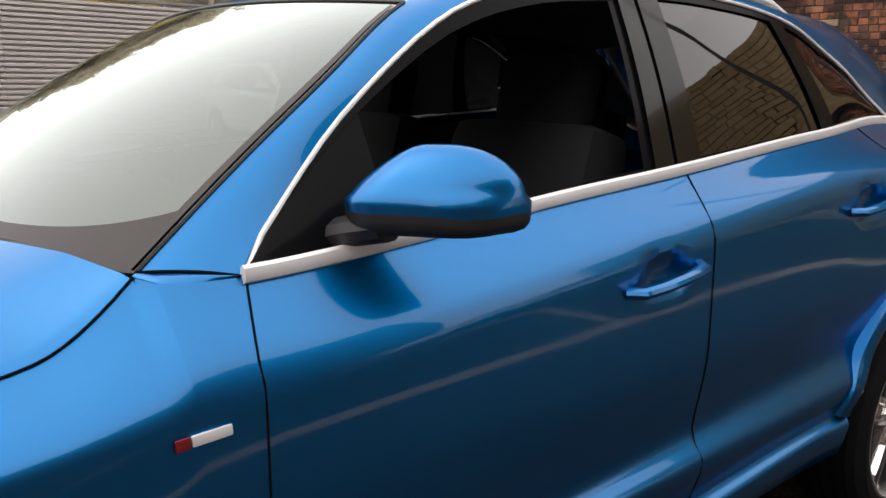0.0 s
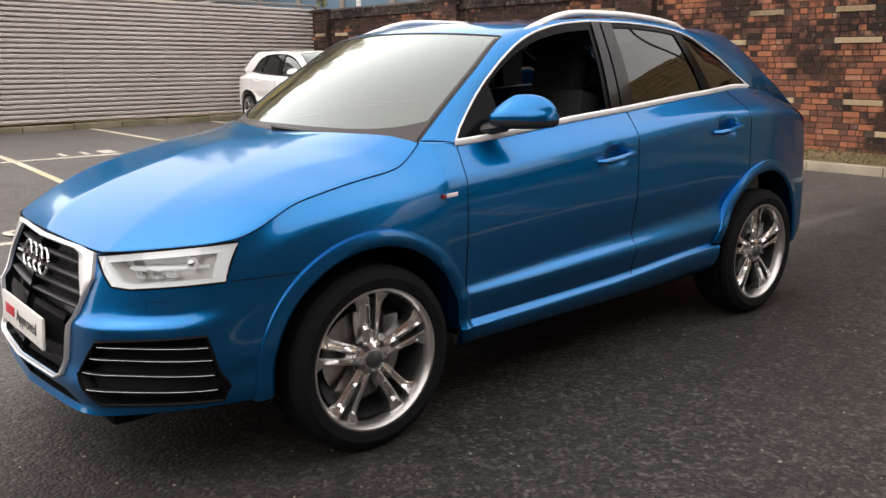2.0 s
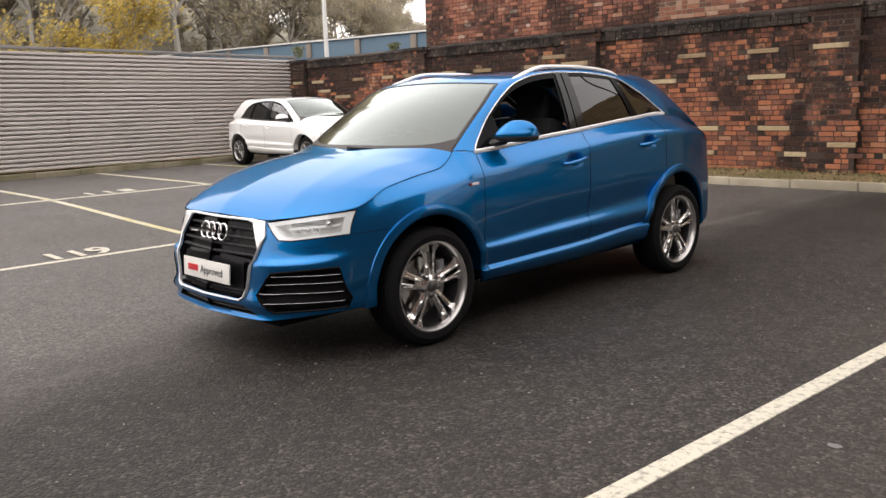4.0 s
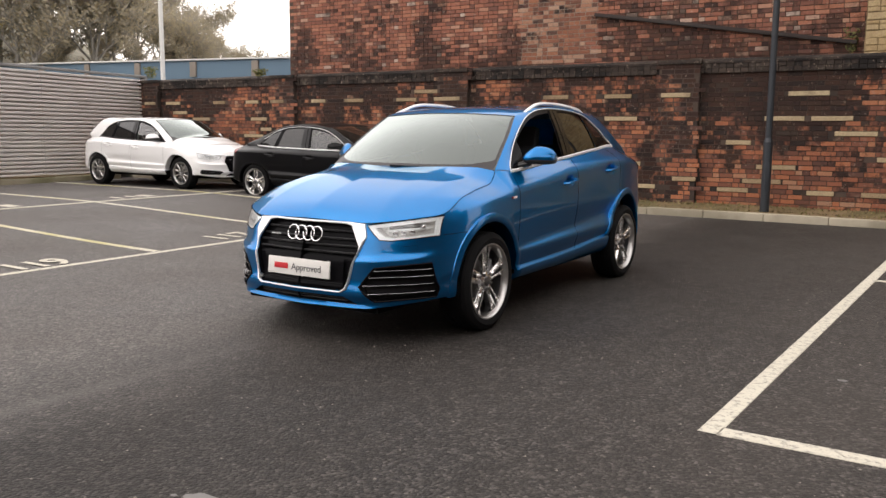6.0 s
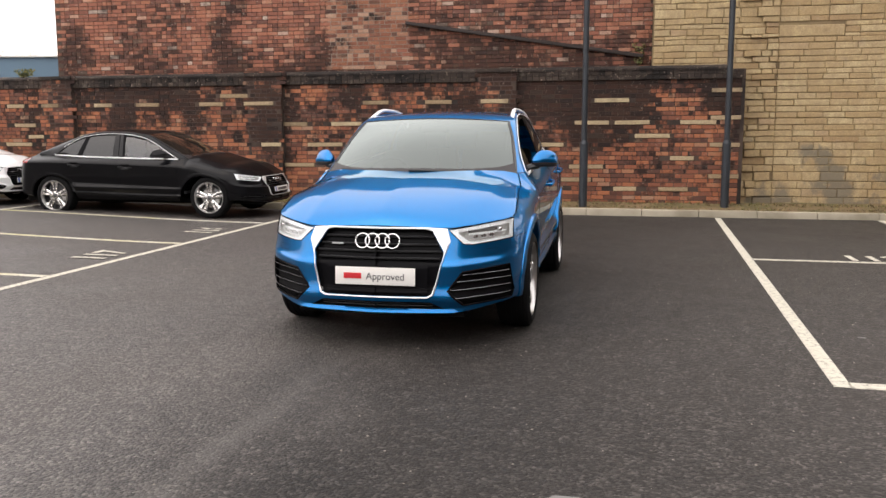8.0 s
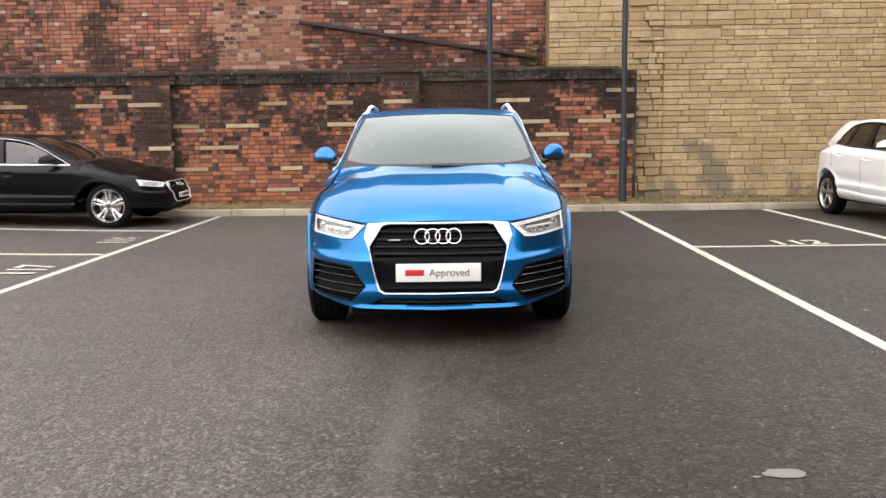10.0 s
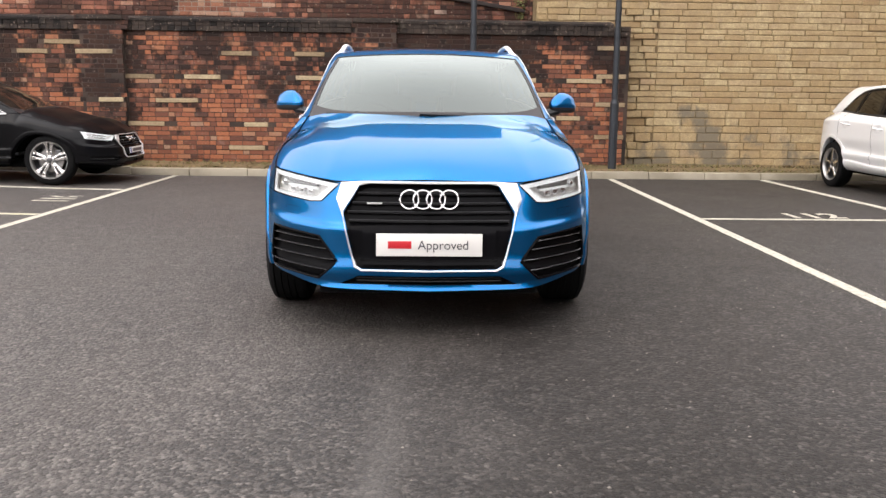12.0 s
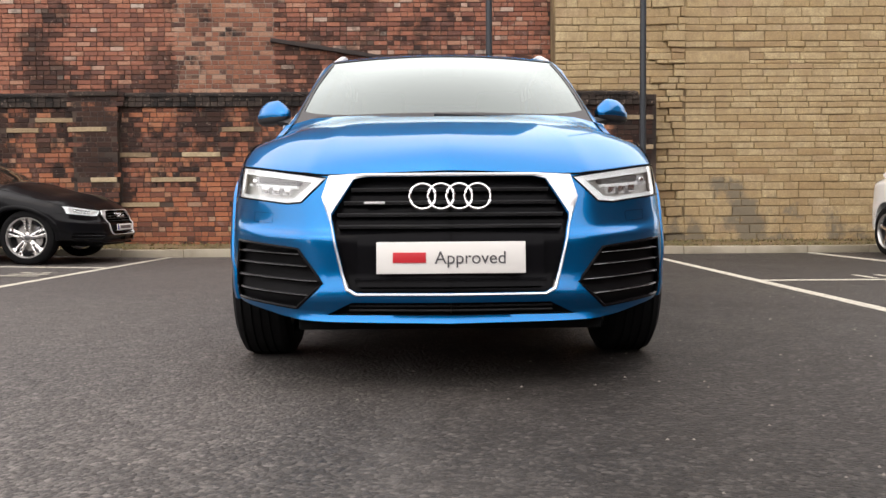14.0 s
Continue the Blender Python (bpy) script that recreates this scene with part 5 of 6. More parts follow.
SALOON = Shape(2.82, 0.90, 0.93, [(-0.875, 0.65), (-0.4, 0.735), (0.05, 0.855), (0.385, 0.935), (0.505, 0.94), (1.3, 0.955), (2.1, 0.975), (2.7, 1.0), (3.1, 1.0), (3.5, 0.975)])
HATCH = Shape(2.62, 0.86, 0.80, [(-0.875, 0.66), (-0.4, 0.74), (0.05, 0.86), (0.385, 0.935), (0.505, 0.935), (1.3, 0.955), (2.1, 0.985), (2.7, 1.02), (3.1, 1.02), (3.5, 0.98)])
CROSSOVER = Shape(2.60, 0.84, 0.78, [(-0.875, 0.76), (-0.4, 0.80), (0.05, 0.93), (0.385, 1.02), (0.505, 1.015), (1.3, 1.045), (2.1, 1.08), (2.7, 1.11), (3.1, 1.10), (3.5, 1.03)])
TOP_SALOON = [(0.545, 0.80, 0.945), (0.75, 0.755, 1.06), (0.98, 0.70, 1.19), (1.27, 0.65, 1.305), (1.62, 0.627, 1.352), (2.0, 0.62, 1.355), (2.32, 0.635, 1.31), (2.6, 0.67, 1.19), (2.88, 0.72, 1.01)]
INNER_SALOON = [(0.715, 0.415, 0.95), (0.65, 0.76, 1.13), (0.605, 1.0, 1.255), (0.565, 1.21, 1.345), (0.55, 1.5, 1.385), (0.545, 1.85, 1.395), (0.54, 2.2, 1.375), (0.54, 2.46, 1.32), (0.58, 2.85, 1.18), (0.62, 3.2, 1.05)]
TOP_HATCH = [(0.507, 0.80, 0.94), (0.70, 0.752, 1.075), (0.92, 0.70, 1.20), (1.17, 0.66, 1.305), (1.5, 0.63, 1.36), (1.9, 0.62, 1.365), (2.2, 0.625, 1.34), (2.45, 0.65, 1.26), (2.72, 0.70, 1.05)]
INNER_HATCH = [(0.715, 0.385, 0.97), (0.655, 0.66, 1.13), (0.61, 0.88, 1.265), (0.575, 1.08, 1.36), (0.555, 1.4, 1.40), (0.545, 1.8, 1.415), (0.54, 2.3, 1.405), (0.54, 2.85, 1.365), (0.60, 3.02, 1.22), (0.64, 3.18, 1.08)]
TOP_CROSSOVER = [(0.507, 0.80, 1.02), (0.70, 0.745, 1.16), (0.92, 0.69, 1.29), (1.2, 0.65, 1.39), (1.5, 0.63, 1.43), (1.9, 0.62, 1.435), (2.2, 0.625, 1.41), (2.45, 0.65, 1.31), (2.68, 0.70, 1.14)]
INNER_CROSSOVER = [(0.715, 0.385, 1.035), (0.655, 0.66, 1.20), (0.61, 0.88, 1.335), (0.575, 1.06, 1.425), (0.555, 1.4, 1.465), (0.545, 1.8, 1.48), (0.54, 2.3, 1.47), (0.54, 2.75, 1.43), (0.60, 2.98, 1.27), (0.64, 3.15, 1.12)]
parked("black_saloon", "black saloon car parked by a brick wall", BLACK, TOP_SALOON, INNER_SALOON, SALOON, pose(-5.02, 7.48, 0.035, 0, -0.9, 90), 0.335, 0.248, "twin")
parked("white_hatchback", "white hatchback parked against a brick wall", WHITE, TOP_HATCH, INNER_HATCH, HATCH, pose(-9.80, 7.40, 0.135, 0, 0, 90), 0.32, 0.22, "ten", bright=False)
parked("white_crossover", "white crossover car parked in a marked bay", WHITE, TOP_CROSSOVER, INNER_CROSSOVER, CROSSOVER, pose(6.98, 4.95, 0.0, 0, 0, 0), 0.335, 0.235, "five", bright=False)

# ---- walls ----
rng = random.Random(11)


def piece_data(lx, lz, depth, chamfer):
    """One brick's block, face towards -y, base at y = 0."""
    a, b, c = lx / 2, lz / 2, chamfer
    v = [(-a, 0, -b), (a, 0, -b), (a, 0, b), (-a, 0, b), (-a, -depth + c, -b), (a, -depth + c, -b), (a, -depth + c, b), (-a, -depth + c, b),
         (-a + c, -depth, -b + c), (a - c, -depth, -b + c), (a - c, -depth, b - c), (-a + c, -depth, b - c)]
    f = []
    for o in (0, 4):
        for k in range(4):
            f.append((o + k, o + (k + 1) % 4, o + 4 + (k + 1) % 4, o + 4 + k))
    f.append((8, 9, 10, 11))
    return v, f


class Masonry:
    """Gathers pieces: the nearest become objects of their own, the rest one joined part."""

    def __init__(self, wall, name, one, rest, limit, near):
        self.wall, self.name, self.one, self.rest, self.limit, self.near = wall, name, one, rest, limit, near
        self.count, self.shared, self.v, self.f = 0, {}, [], []

    def add(self, x, y, z, lx, lz, depth, chamfer=0.005, tilt=0.0):
        key = (round(lx, 2), round(lz, 3), round(depth, 3))
        if self.count < self.limit and self.near(x, z):
            if key not in self.shared:
                v, f = piece_data(lx, lz, depth, chamfer)
                me = bpy.data.meshes.new(self.name)
                me.from_pydata(v, [], f)
                me.materials.append(self.one)
                self.shared[key] = me
            ob = new(self.name, self.shared[key])
            ob.parent = self.wall
            ob.matrix_basis = pose(x, y, z, 0, tilt, 0)
            self.count += 1
            return
        v, f = piece_data(lx, lz, depth, chamfer)
        o = len(self.v)
        c, s = math.cos(radians(tilt)), math.sin(radians(tilt))
        self.v += [(x + p[0] * c + p[2] * s, y + p[1], z - p[0] * s + p[2] * c) for p in v]
        self.f += [tuple(o + k for k in q) for q in f]

    def close(self, name):
        me = bpy.data.meshes.new(name)
        me.from_pydata(self.v, [], self.f)
        me.materials.append(self.rest)
        ob = new(name, me)
        ob.parent = self.wall
        ob["kind"] = "stuff"
        return ob


def wall(name, centre, size, material, label):
    ob = part(name, box(centre, size), material, None, "", smooth=False)
    return tagged(ob, label, "wall", kind="structure")


# setting out: backing walls first, their pieces at the end of the file
LOW_Y, UP_Y, STONE_Y = 9.55, 10.40, 9.95
PIERS = (-0.77, -5.27, -9.78, -14.35)
wall_low = wall("wall_north", (-5.65, LOW_Y + 0.206, 1.24), (18.3, 0.4, 2.46), DARKMORTAR, "old sooty red brick yard wall with pale stones")
for i, x in enumerate(PIERS):
    part("pier", box((x, LOW_Y - 0.05, 1.26), (0.68, 0.13, 2.50)), DARKMORTAR, wall_low, "brick pier of the yard wall", smooth=False)
wall_up = wall("wall_building", (-4.2, UP_Y + 0.36, 4.2), (12.4, 0.70, 8.4), DARKMORTAR, "tall weathered dark red brick building wall")
part("upper_storey", box((-4.2, UP_Y + 0.005, 6.5), (12.4, 0.03, 3.7)), PLAINWALL, wall_up, smooth=False)
wall_stone = wall("wall_stone", (5.65, STONE_Y + 0.36, 2.7), (7.4, 0.70, 5.4), BUFFMORTAR, "buff coursed stone gable wall")
# two unseen walls, added to close the yard and darken what paintwork reflects
wall("wall_east", (15.2, -6.0, 6.5), (0.4, 33.0, 13.0), PLAINWALL, "unseen plain dark wall added to darken reflections")
wall("wall_south", (0.0, -20.2, 3.2), (30.0, 0.4, 6.4), PLAINWALL, "unseen plain dark wall added to darken reflections")

# kerb stones and the mossy strip behind them
tagged(from_grid("verge", [[(x, y, rise(x, 9) + 0.105 + 0.02 * noise.noise((x, y * 3, 0)) + (0.045 if y > 9.2 else 0)) for y in np.linspace(8.64, 9.96, 9)] for x in np.arange(-15.0, 14.0, 0.25)], VERGE, flip=True), "mossy strip of dirt along a wall", "verge", kind="structure")
tagged(from_grid("verge", [[(x - 0.045 * (9.6 - y), y, rise(x, y) + 0.10 + 0.02 * noise.noise((x * 3, y, 0))) for x in np.linspace(-14.95 + 0.5, -14.35 + 0.5, 5)] for y in np.arange(-14, 9.7, 0.3)], VERGE), "mossy strip of dirt along a wall", "verge", kind="structure")
kerb = new("kerb", None)
tagged(kerb, "pale concrete kerb stones along the yard", "kerb", kind="structure")
kd = {}
for x in np.arange(-14.2, 13.5, 0.915):
    if "a" not in kd:
        bm = bmesh.new()
        add_box(bm, (0, 0, 0.032), (0.907, 0.125, 0.16), (0, 0, 0), 0.012)
        ob = part("kerb_stone", bm, CONCRETE, kerb)
        kd["a"] = ob.data
    else:
        ob = new("kerb_stone", kd["a"])
        ob.parent = kerb
    ob.matrix_basis = pose(x, 8.60 + rng.uniform(-0.006, 0.006), rise(x, 8) + rng.uniform(-0.006, 0.006), 0, 0, rng.uniform(-0.4, 0.4))
kd["b"] = kd["a"].copy()
kd["b"].materials.clear()
kd["b"].materials.append(MOSSKERB)
for y in np.arange(-13.5, 8.4, 0.915):
    ob = new("kerb_stone", kd["a"])
    ob.parent = kerb
    ob.data = kd["b"]
    ob.matrix_basis = pose(-13.78 - 0.045 * (9.6 - y) * -1, y, 0.14 + rng.uniform(-0.006, 0.006), 0, 0, 92.6)

# ribbed steel cladding along the west side
clad = new("wall_west", None)
tagged(clad, "pale grey ribbed steel cladding fence", "wall", kind="structure")
CL0, CLDIR = Vector((-14.72, 9.62, 0)), Vector((0.045, -1, 0)).normalized()
for k in range(8):
    a, b = k * 3.0 + (0.006 if k else 0), (k + 1) * 3.0
    prof = []
    z = 0.20
    while z < 2.55:
        for dz, dx in ((0.0, 0.0), (0.040, 0.0), (0.041, 0.105), (0.082, 0.110), (0.089, 0.100)):
            prof.append((z + dz, dx))
        z += 0.0905
    rows = []
    for s in (a, (a + b) / 2, b):
        p = CL0 + CLDIR * s
        lift = 0.017 * s
        rows.append([(p.x + dx, p.y, zz * (1 + lift / 2.6)) for zz, dx in prof])
    from_grid("cladding_sheet", rows, CLAD, clad, flip=True, smooth=False)
    p, q = CL0 + CLDIR * a, CL0 + CLDIR * b
    mid = (p + q) / 2
    ang = math.degrees(math.atan2(CLDIR.y, CLDIR.x))
    part("capping", box((mid.x, mid.y, 2.630 + 0.017 * (a + b) / 2), (3.0, 0.20, 0.055), (0, -0.97, ang), 0.008), CLADCAP, clad, "dark grey capping strip")
    part("base_rail", box((mid.x - 0.03, mid.y, 0.16), (3.0, 0.10, 0.20), (0, 0, ang), 0.008), VERGE, clad)
part("end_post", box((-14.70, 9.60, 1.36), (0.12, 0.12, 2.6), (0, 0, 0), 0.01), CLADCAP, clad, "dark corner post")

# lamp posts
for x, y in ((0.82, 8.96), (3.195, 9.19)):
    lp = new("lamp_post", None)
    tagged(lp, "dark grey steel lamp post rising behind the kerb", "lamp post", "lamp posts")
    lp.matrix_basis = pose(x, y, 0.10, 0, 0, 20)
    bm = bmesh.new()
    cyl(bm, (0, 0, 0.55), 0.070, 0.070, 1.10, (0, 0, 0), 20)
    cyl(bm, (0, 0, 1.13), 0.070, 0.050, 0.06, (0, 0, 0), 20)
    part("base_section", bm, STEELPOST, lp)
    bm = bmesh.new()
    cyl(bm, (0, 0, 4.15), 0.050, 0.046, 6.0, (0, 0, 0), 20)
    part("pole", bm, STEELPOST, lp)
    part("access_door", box((0, -0.068, 0.55), (0.07, 0.012, 0.46), (0, 0, 0), 0.004), STEELPOST, lp)

# old sloping roof timber on the tall wall, and a thin cable
a, b = Vector((-2.70, UP_Y - 0.05, 3.50)), Vector((1.80, UP_Y - 0.05, 2.78))
ang = math.degrees(math.atan2(b.z - a.z, b.x - a.x))
tagged(part("wall_timber", box(tuple((a + b) / 2), ((b - a).length, 0.08, 0.065), (0, -ang, 0), 0.01), TIMBER), "dark sloping old timber fixed to the brickwork", "timber", kind="structure")

# ---- distance: girder bridge, pole, wooded slope ----
GIRDER = mat("blue_girder_paint", 0.6, (0.085, 0.145, 0.205))
RUST = mat("rusty_stain", 0.8, (0.22, 0.19, 0.16))
PALE = mat("pale_rail", 0.6, (0.62, 0.62, 0.60))
br = new("girder_bridge", None)
tagged(br, "blue painted girder bridge with a pale top rail", "bridge")
for k in range(10):
    x0, x1 = -11.0 - 3.0 * k, -14.0 - 3.0 * k
    zm = 3.36 + 0.020 * (-16.5 - (x0 + x1) / 2)
    part("girder", box(((x0 + x1) / 2, 16.0, zm - 0.45), (2.94, 0.18, 1.40), (0, 1.1, 0), 0.01), GIRDER, br)
    part("stiffener", box((x1, 15.90, zm - 0.02), (0.30, 0.10, 0.52), (0, 1.1, 0), 0.01), RUST, br, "rust-stained stiffener")
    part("top_rail", box(((x0 + x1) / 2, 15.95, zm + 0.28), (3.02, 0.26, 0.055), (0, 1.1, 0), 0.008), PALE, br, "pale top rail")
for px, py in ((-19.55, 14.2),):
    bm = bmesh.new()
    cyl(bm, (0, 0, 4.5), 0.085, 0.06, 9.0, (0, 0, 0), 14)
    part("tall_pole", bm, PALE).matrix_basis = pose(px, py, 0.0)
    tagged(bpy.data.objects["tall_pole"], "tall pale pole beyond the wall", "pole")

# distance haze is mixed into the pale slope colour
SLOPE = mortar("leaf_litter_slope", (0.28, 0.26, 0.21), (0.19, 0.18, 0.14))
rows = []
for d in np.linspace(0, 1, 15):
    row = []
    for a in np.linspace(0, 1, 31):
        r = 46 + 36 * d
        t = radians(88 + 110 * a)
        row.append((r * math.cos(t), r * math.sin(t) + 2, -0.3 + 15.0 * d ** 0.8 * min(1.0, max(0.12, (a - 0.40) / 0.22)) + 1.2 * noise.noise((r * math.cos(t) * 0.05, r * math.sin(t) * 0.05, 1))))
    rows.append(row)
tagged(from_grid("hillside", rows, SLOPE, flip=True), "brown wooded hillside in autumn", "hill", kind="structure")

# bark and brown leaves are coloured paler too, for the haze
BARK = mat("grey_bark", 0.9, (0.30, 0.28, 0.25))


def thin_leaf(m, colour):
    """Leaf that passes about half of the light on through itself."""
    t = m.node_tree
    tr, mx = t.nodes.new("ShaderNodeBsdfTranslucent"), t.nodes.new("ShaderNodeMixShader")
    mx.inputs[0].default_value = 0.5
    t.links.new(colour, t.nodes["Principled BSDF"].inputs["Base Color"])
    t.links.new(colour, tr.inputs[0])
    t.links.new(t.nodes["Principled BSDF"].outputs[0], mx.inputs[1])
    t.links.new(tr.outputs[0], mx.inputs[2])
    t.links.new(mx.outputs[0], t.nodes["Material Output"].inputs[0])



LEAF = mat("autumn_leaf", 0.8, (0.19, 0.165, 0.105))
w = Nodes(LEAF)
thin_leaf(LEAF, w.ramp(w.t.nodes.new("ShaderNodeNewGeometry").outputs["Random Per Island"], (0.0, (0.36, 0.335, 0.28)), (0.5, (0.42, 0.375, 0.285)), (1.0, (0.50, 0.43, 0.28))))
YELLOWLEAF = mat("yellow_leaf", 0.8, (0.5, 0.36, 0.05))
w = Nodes(YELLOWLEAF)
thin_leaf(YELLOWLEAF, w.ramp(w.t.nodes.new("ShaderNodeNewGeometry").outputs["Random Per Island"], (0.0, (0.28, 0.22, 0.07)), (0.5, (0.55, 0.41, 0.10)), (1.0, (0.64, 0.52, 0.16))))


def tree(height, seed, leaves, leaf_size, leaf_mat, label, spread=0.45, start=0.25):
    r = random.Random(seed)
    root = new("tree", None)
    tagged(root, label, "tree", "trees beyond the yard")
    wood_v, wood_f, tips = [], [], []

    def limb(p, q, r0, r1):
        t = (q - p).normalized()
        s = t.orthogonal().normalized()
        u = t.cross(s)
        o = len(wood_v)
        for c, rad in ((p, r0), (q, r1)):
            for k in range(5):
                a = 2 * math.pi * k / 5
                wood_v.append(tuple(c + (s * math.cos(a) + u * math.sin(a)) * rad))
        for k in range(5):
            wood_f.append((o + k, o + (k + 1) % 5, o + 5 + (k + 1) % 5, o + 5 + k))

    def grow(p, d, length, rad, depth):
        q = p
        for k in range(3):
            d = (d + Vector((r.uniform(-1, 1), r.uniform(-1, 1), r.uniform(-0.2, 0.5))) * 0.16).normalized()
            n = q + d * length / 3
            limb(q, n, rad * (1 - 0.22 * k), rad * (1 - 0.22 * (k + 1)))
            q = n
            if depth < 4 and (depth > 0 or k > 0 or r.random() < start):
                for _ in range(2 if depth < 3 else 1):
                    side = Vector((r.uniform(-1, 1), r.uniform(-1, 1), r.uniform(0.1, 0.9))).normalized()
                    grow(q, (d * (1 - spread) + side * spread * 1.6).normalized(), length * r.uniform(0.48, 0.66), rad * 0.5, depth + 1)
            if depth >= 3:
                tips.append(q)

    grow(Vector((0, 0, -0.5)), Vector((0, 0, 1)), height * 0.62, height * 0.018, 0)
    me = bpy.data.meshes.new("trunk")
    me.from_pydata(wood_v, [], wood_f)
    me.materials.append(BARK)
    tr = new("trunk", me)
    tr.parent = root
    lv, lf = [], []
    for _ in range(leaves):
        c = r.choice(tips) + Vector((r.gauss(0, 0.35), r.gauss(0, 0.35), r.gauss(0, 0.3))) * height * 0.055
        s = Vector((r.uniform(-1, 1), r.uniform(-1, 1), r.uniform(-1, 1))).normalized()
        t = s.orthogonal().normalized() * leaf_size * r.uniform(0.6, 1.3)
        u = s.cross(t.normalized()) * leaf_size * r.uniform(0.5, 1.0)
        o = len(lv)
        lv += [tuple(c - t), tuple(c - u * 0.6), tuple(c + t), tuple(c + u * 0.6)]
        lf.append((o, o + 1, o + 2, o + 3))
    me = bpy.data.meshes.new("crown")
    me.from_pydata(lv, [], lf)
    me.materials.append(leaf_mat)
    cr = new("crown", me)
    cr.parent = root
    return root


kinds = [tree(9.5, 3 + k, 6500, 0.135, LEAF, "half-bare brown autumn tree on a slope", 0.45) for k in range(3)]
yellow = tree(6.0, 21, 6500, 0.10, YELLOWLEAF, "yellow-leaved autumn tree beyond the clad wall", 0.5, 0.9)
yellow.matrix_basis = pose(-31.0, 12.2, 0.3, 0, 0, 40)
small = tree(5.0, 27, 1500, 0.10, YELLOWLEAF, "thin yellow autumn tree beyond the clad wall", 0.5, 0.9)
small.matrix_basis = pose(-33.0, 9.5, 0.2, 0, 0, 10)
r = random.Random(5)
n = 0
for a in np.linspace(100, 172, 34):
    for ring, (dist, lift) in enumerate(((50, 2.2), (58, 6.6), (70, 11.2))):
        if ring == 2 and r.random() < 0.35:
            continue
        t = radians(a + r.uniform(-1.2, 1.2))
        d = dist + r.uniform(-4, 4)
        f = (a - 88) / 110
        size = (0.50 + 0.75 * min(1, max(0, a - 136) / 15)) * r.uniform(0.8, 1.15)
        m = pose(d * math.cos(t), d * math.sin(t), lift * min(1, max(0.10, (f - 0.40) / 0.22)), 0, 0, r.uniform(0, 360)) @ Matrix.Diagonal((size, size, size, 1))
        k = kinds[n % 3]
        if n < 3:
            k.matrix_basis = m
        else:
            ob = copy_thing(k, m)
            ob.scale = (size, size, size)
        n += 1

# undergrowth on the slope
for a in np.linspace(118, 170, 44):
    t = radians(a + r.uniform(-1, 1))
    d = r.uniform(44, 66)
    f = (a - 88) / 110
    k = min(1.0, max(0.12, (f - 0.40) / 0.22))
    size = r.uniform(0.28, 0.5)
    ob = copy_thing(kinds[n % 3], pose(d * math.cos(t), d * math.sin(t), (15.0 * max(0, (d - 46) / 36) ** 0.8 - 1.2) * k, 0, 0, r.uniform(0, 360)))
    ob.scale = (size * 1.3, size * 1.3, size)
    n += 1

# ---- stains on the asphalt ----
SPLASH = mat("white_splash", 0.8, (0.16, 0.155, 0.15))


def splash(x, y, sx, sy, seed):
    bm = bmesh.new()
    ring = []
    for k in range(28):
        t = 2 * math.pi * k / 28
        q = 1 + 0.35 * noise.noise((math.cos(t) * 1.5, math.sin(t) * 1.5, seed))
        ring.append(bm.verts.new((x + sx * q * math.cos(t), y + sy * q * math.sin(t), 0.004)))
    bm.faces.new(ring)
    tagged(part("paint_splash", bm, SPLASH, None, "", False), "dried white splash on the asphalt", "stain", "stains")


splash(1.34, -2.87, 0.085, 0.045, 1.0)
splash(1.22, -2.90, 0.016, 0.010, 2.0)
splash(-1.17, -0.74, 0.022, 0.008, 4.0)
splash(3.10, 0.10, 0.03, 0.02, 3.0)

# ---- small things on the ground ----
GRIT = mat("pale_grit", 0.9, (0.22, 0.20, 0.175))
v, f = [], []
for _ in range(900):
    x, y = r.uniform(-4, 6), r.uniform(-5, 3)
    s = r.uniform(0.002, 0.006) * (1.5 if r.random() < 0.05 else 1)
    o = len(v)
    z = rise(x, y)
    v += [(x - s, y - s, z), (x + s, y - s * 0.7, z), (x + s * 0.8, y + s, z), (x - s * 0.9, y + s * 0.8, z), (x, y, z + s)]
    f += [(o, o + 1, o + 4), (o + 1, o + 2, o + 4), (o + 2, o + 3, o + 4), (o + 3, o, o + 4)]
me = bpy.data.meshes.new("grit")
me.from_pydata(v, [], f)
me.materials.append(GRIT)
tagged(new("grit", me), "pale grit scattered over the asphalt", "grit", kind="stuff")

# dead grass and leaf litter along the verge
LITTER = mat("dead_grass", 0.9, (0.2, 0.15, 0.07))
w = Nodes(LITTER)
w.l(w.ramp(w.t.nodes.new("ShaderNodeNewGeometry").outputs["Random Per Island"], (0.0, (0.07, 0.055, 0.03)), (0.45, (0.17, 0.12, 0.06)), (0.8, (0.15, 0.15, 0.05)), (1.0, (0.32, 0.22, 0.10))), w.p.inputs["Base Color"])
v, f = [], []
for _ in range(9000):
    x, y = r.uniform(-14, 9.2), 8.70 + 0.82 * r.random() ** 0.7
    z = rise(x, 9) + 0.10 + (0.04 if y > 9.2 else 0)
    h, a, s = r.uniform(0.010, 0.045) * (1.4 if y > 9.3 else 1), r.uniform(0, 6.28), r.uniform(0.006, 0.02)
    dx, dy = s * math.cos(a), s * math.sin(a)
    o = len(v)
    v += [(x - dx, y - dy, z), (x + dx, y + dy, z), (x + r.uniform(-0.04, 0.04), y + r.uniform(-0.04, 0.04), z + h)]
    f.append((o, o + 1, o + 2))
me = bpy.data.meshes.new("dead_grass")
me.from_pydata(v, [], f)
me.materials.append(LITTER)
tagged(new("dead_grass", me), "dead grass and leaf litter along the wall", "grass", kind="stuff")

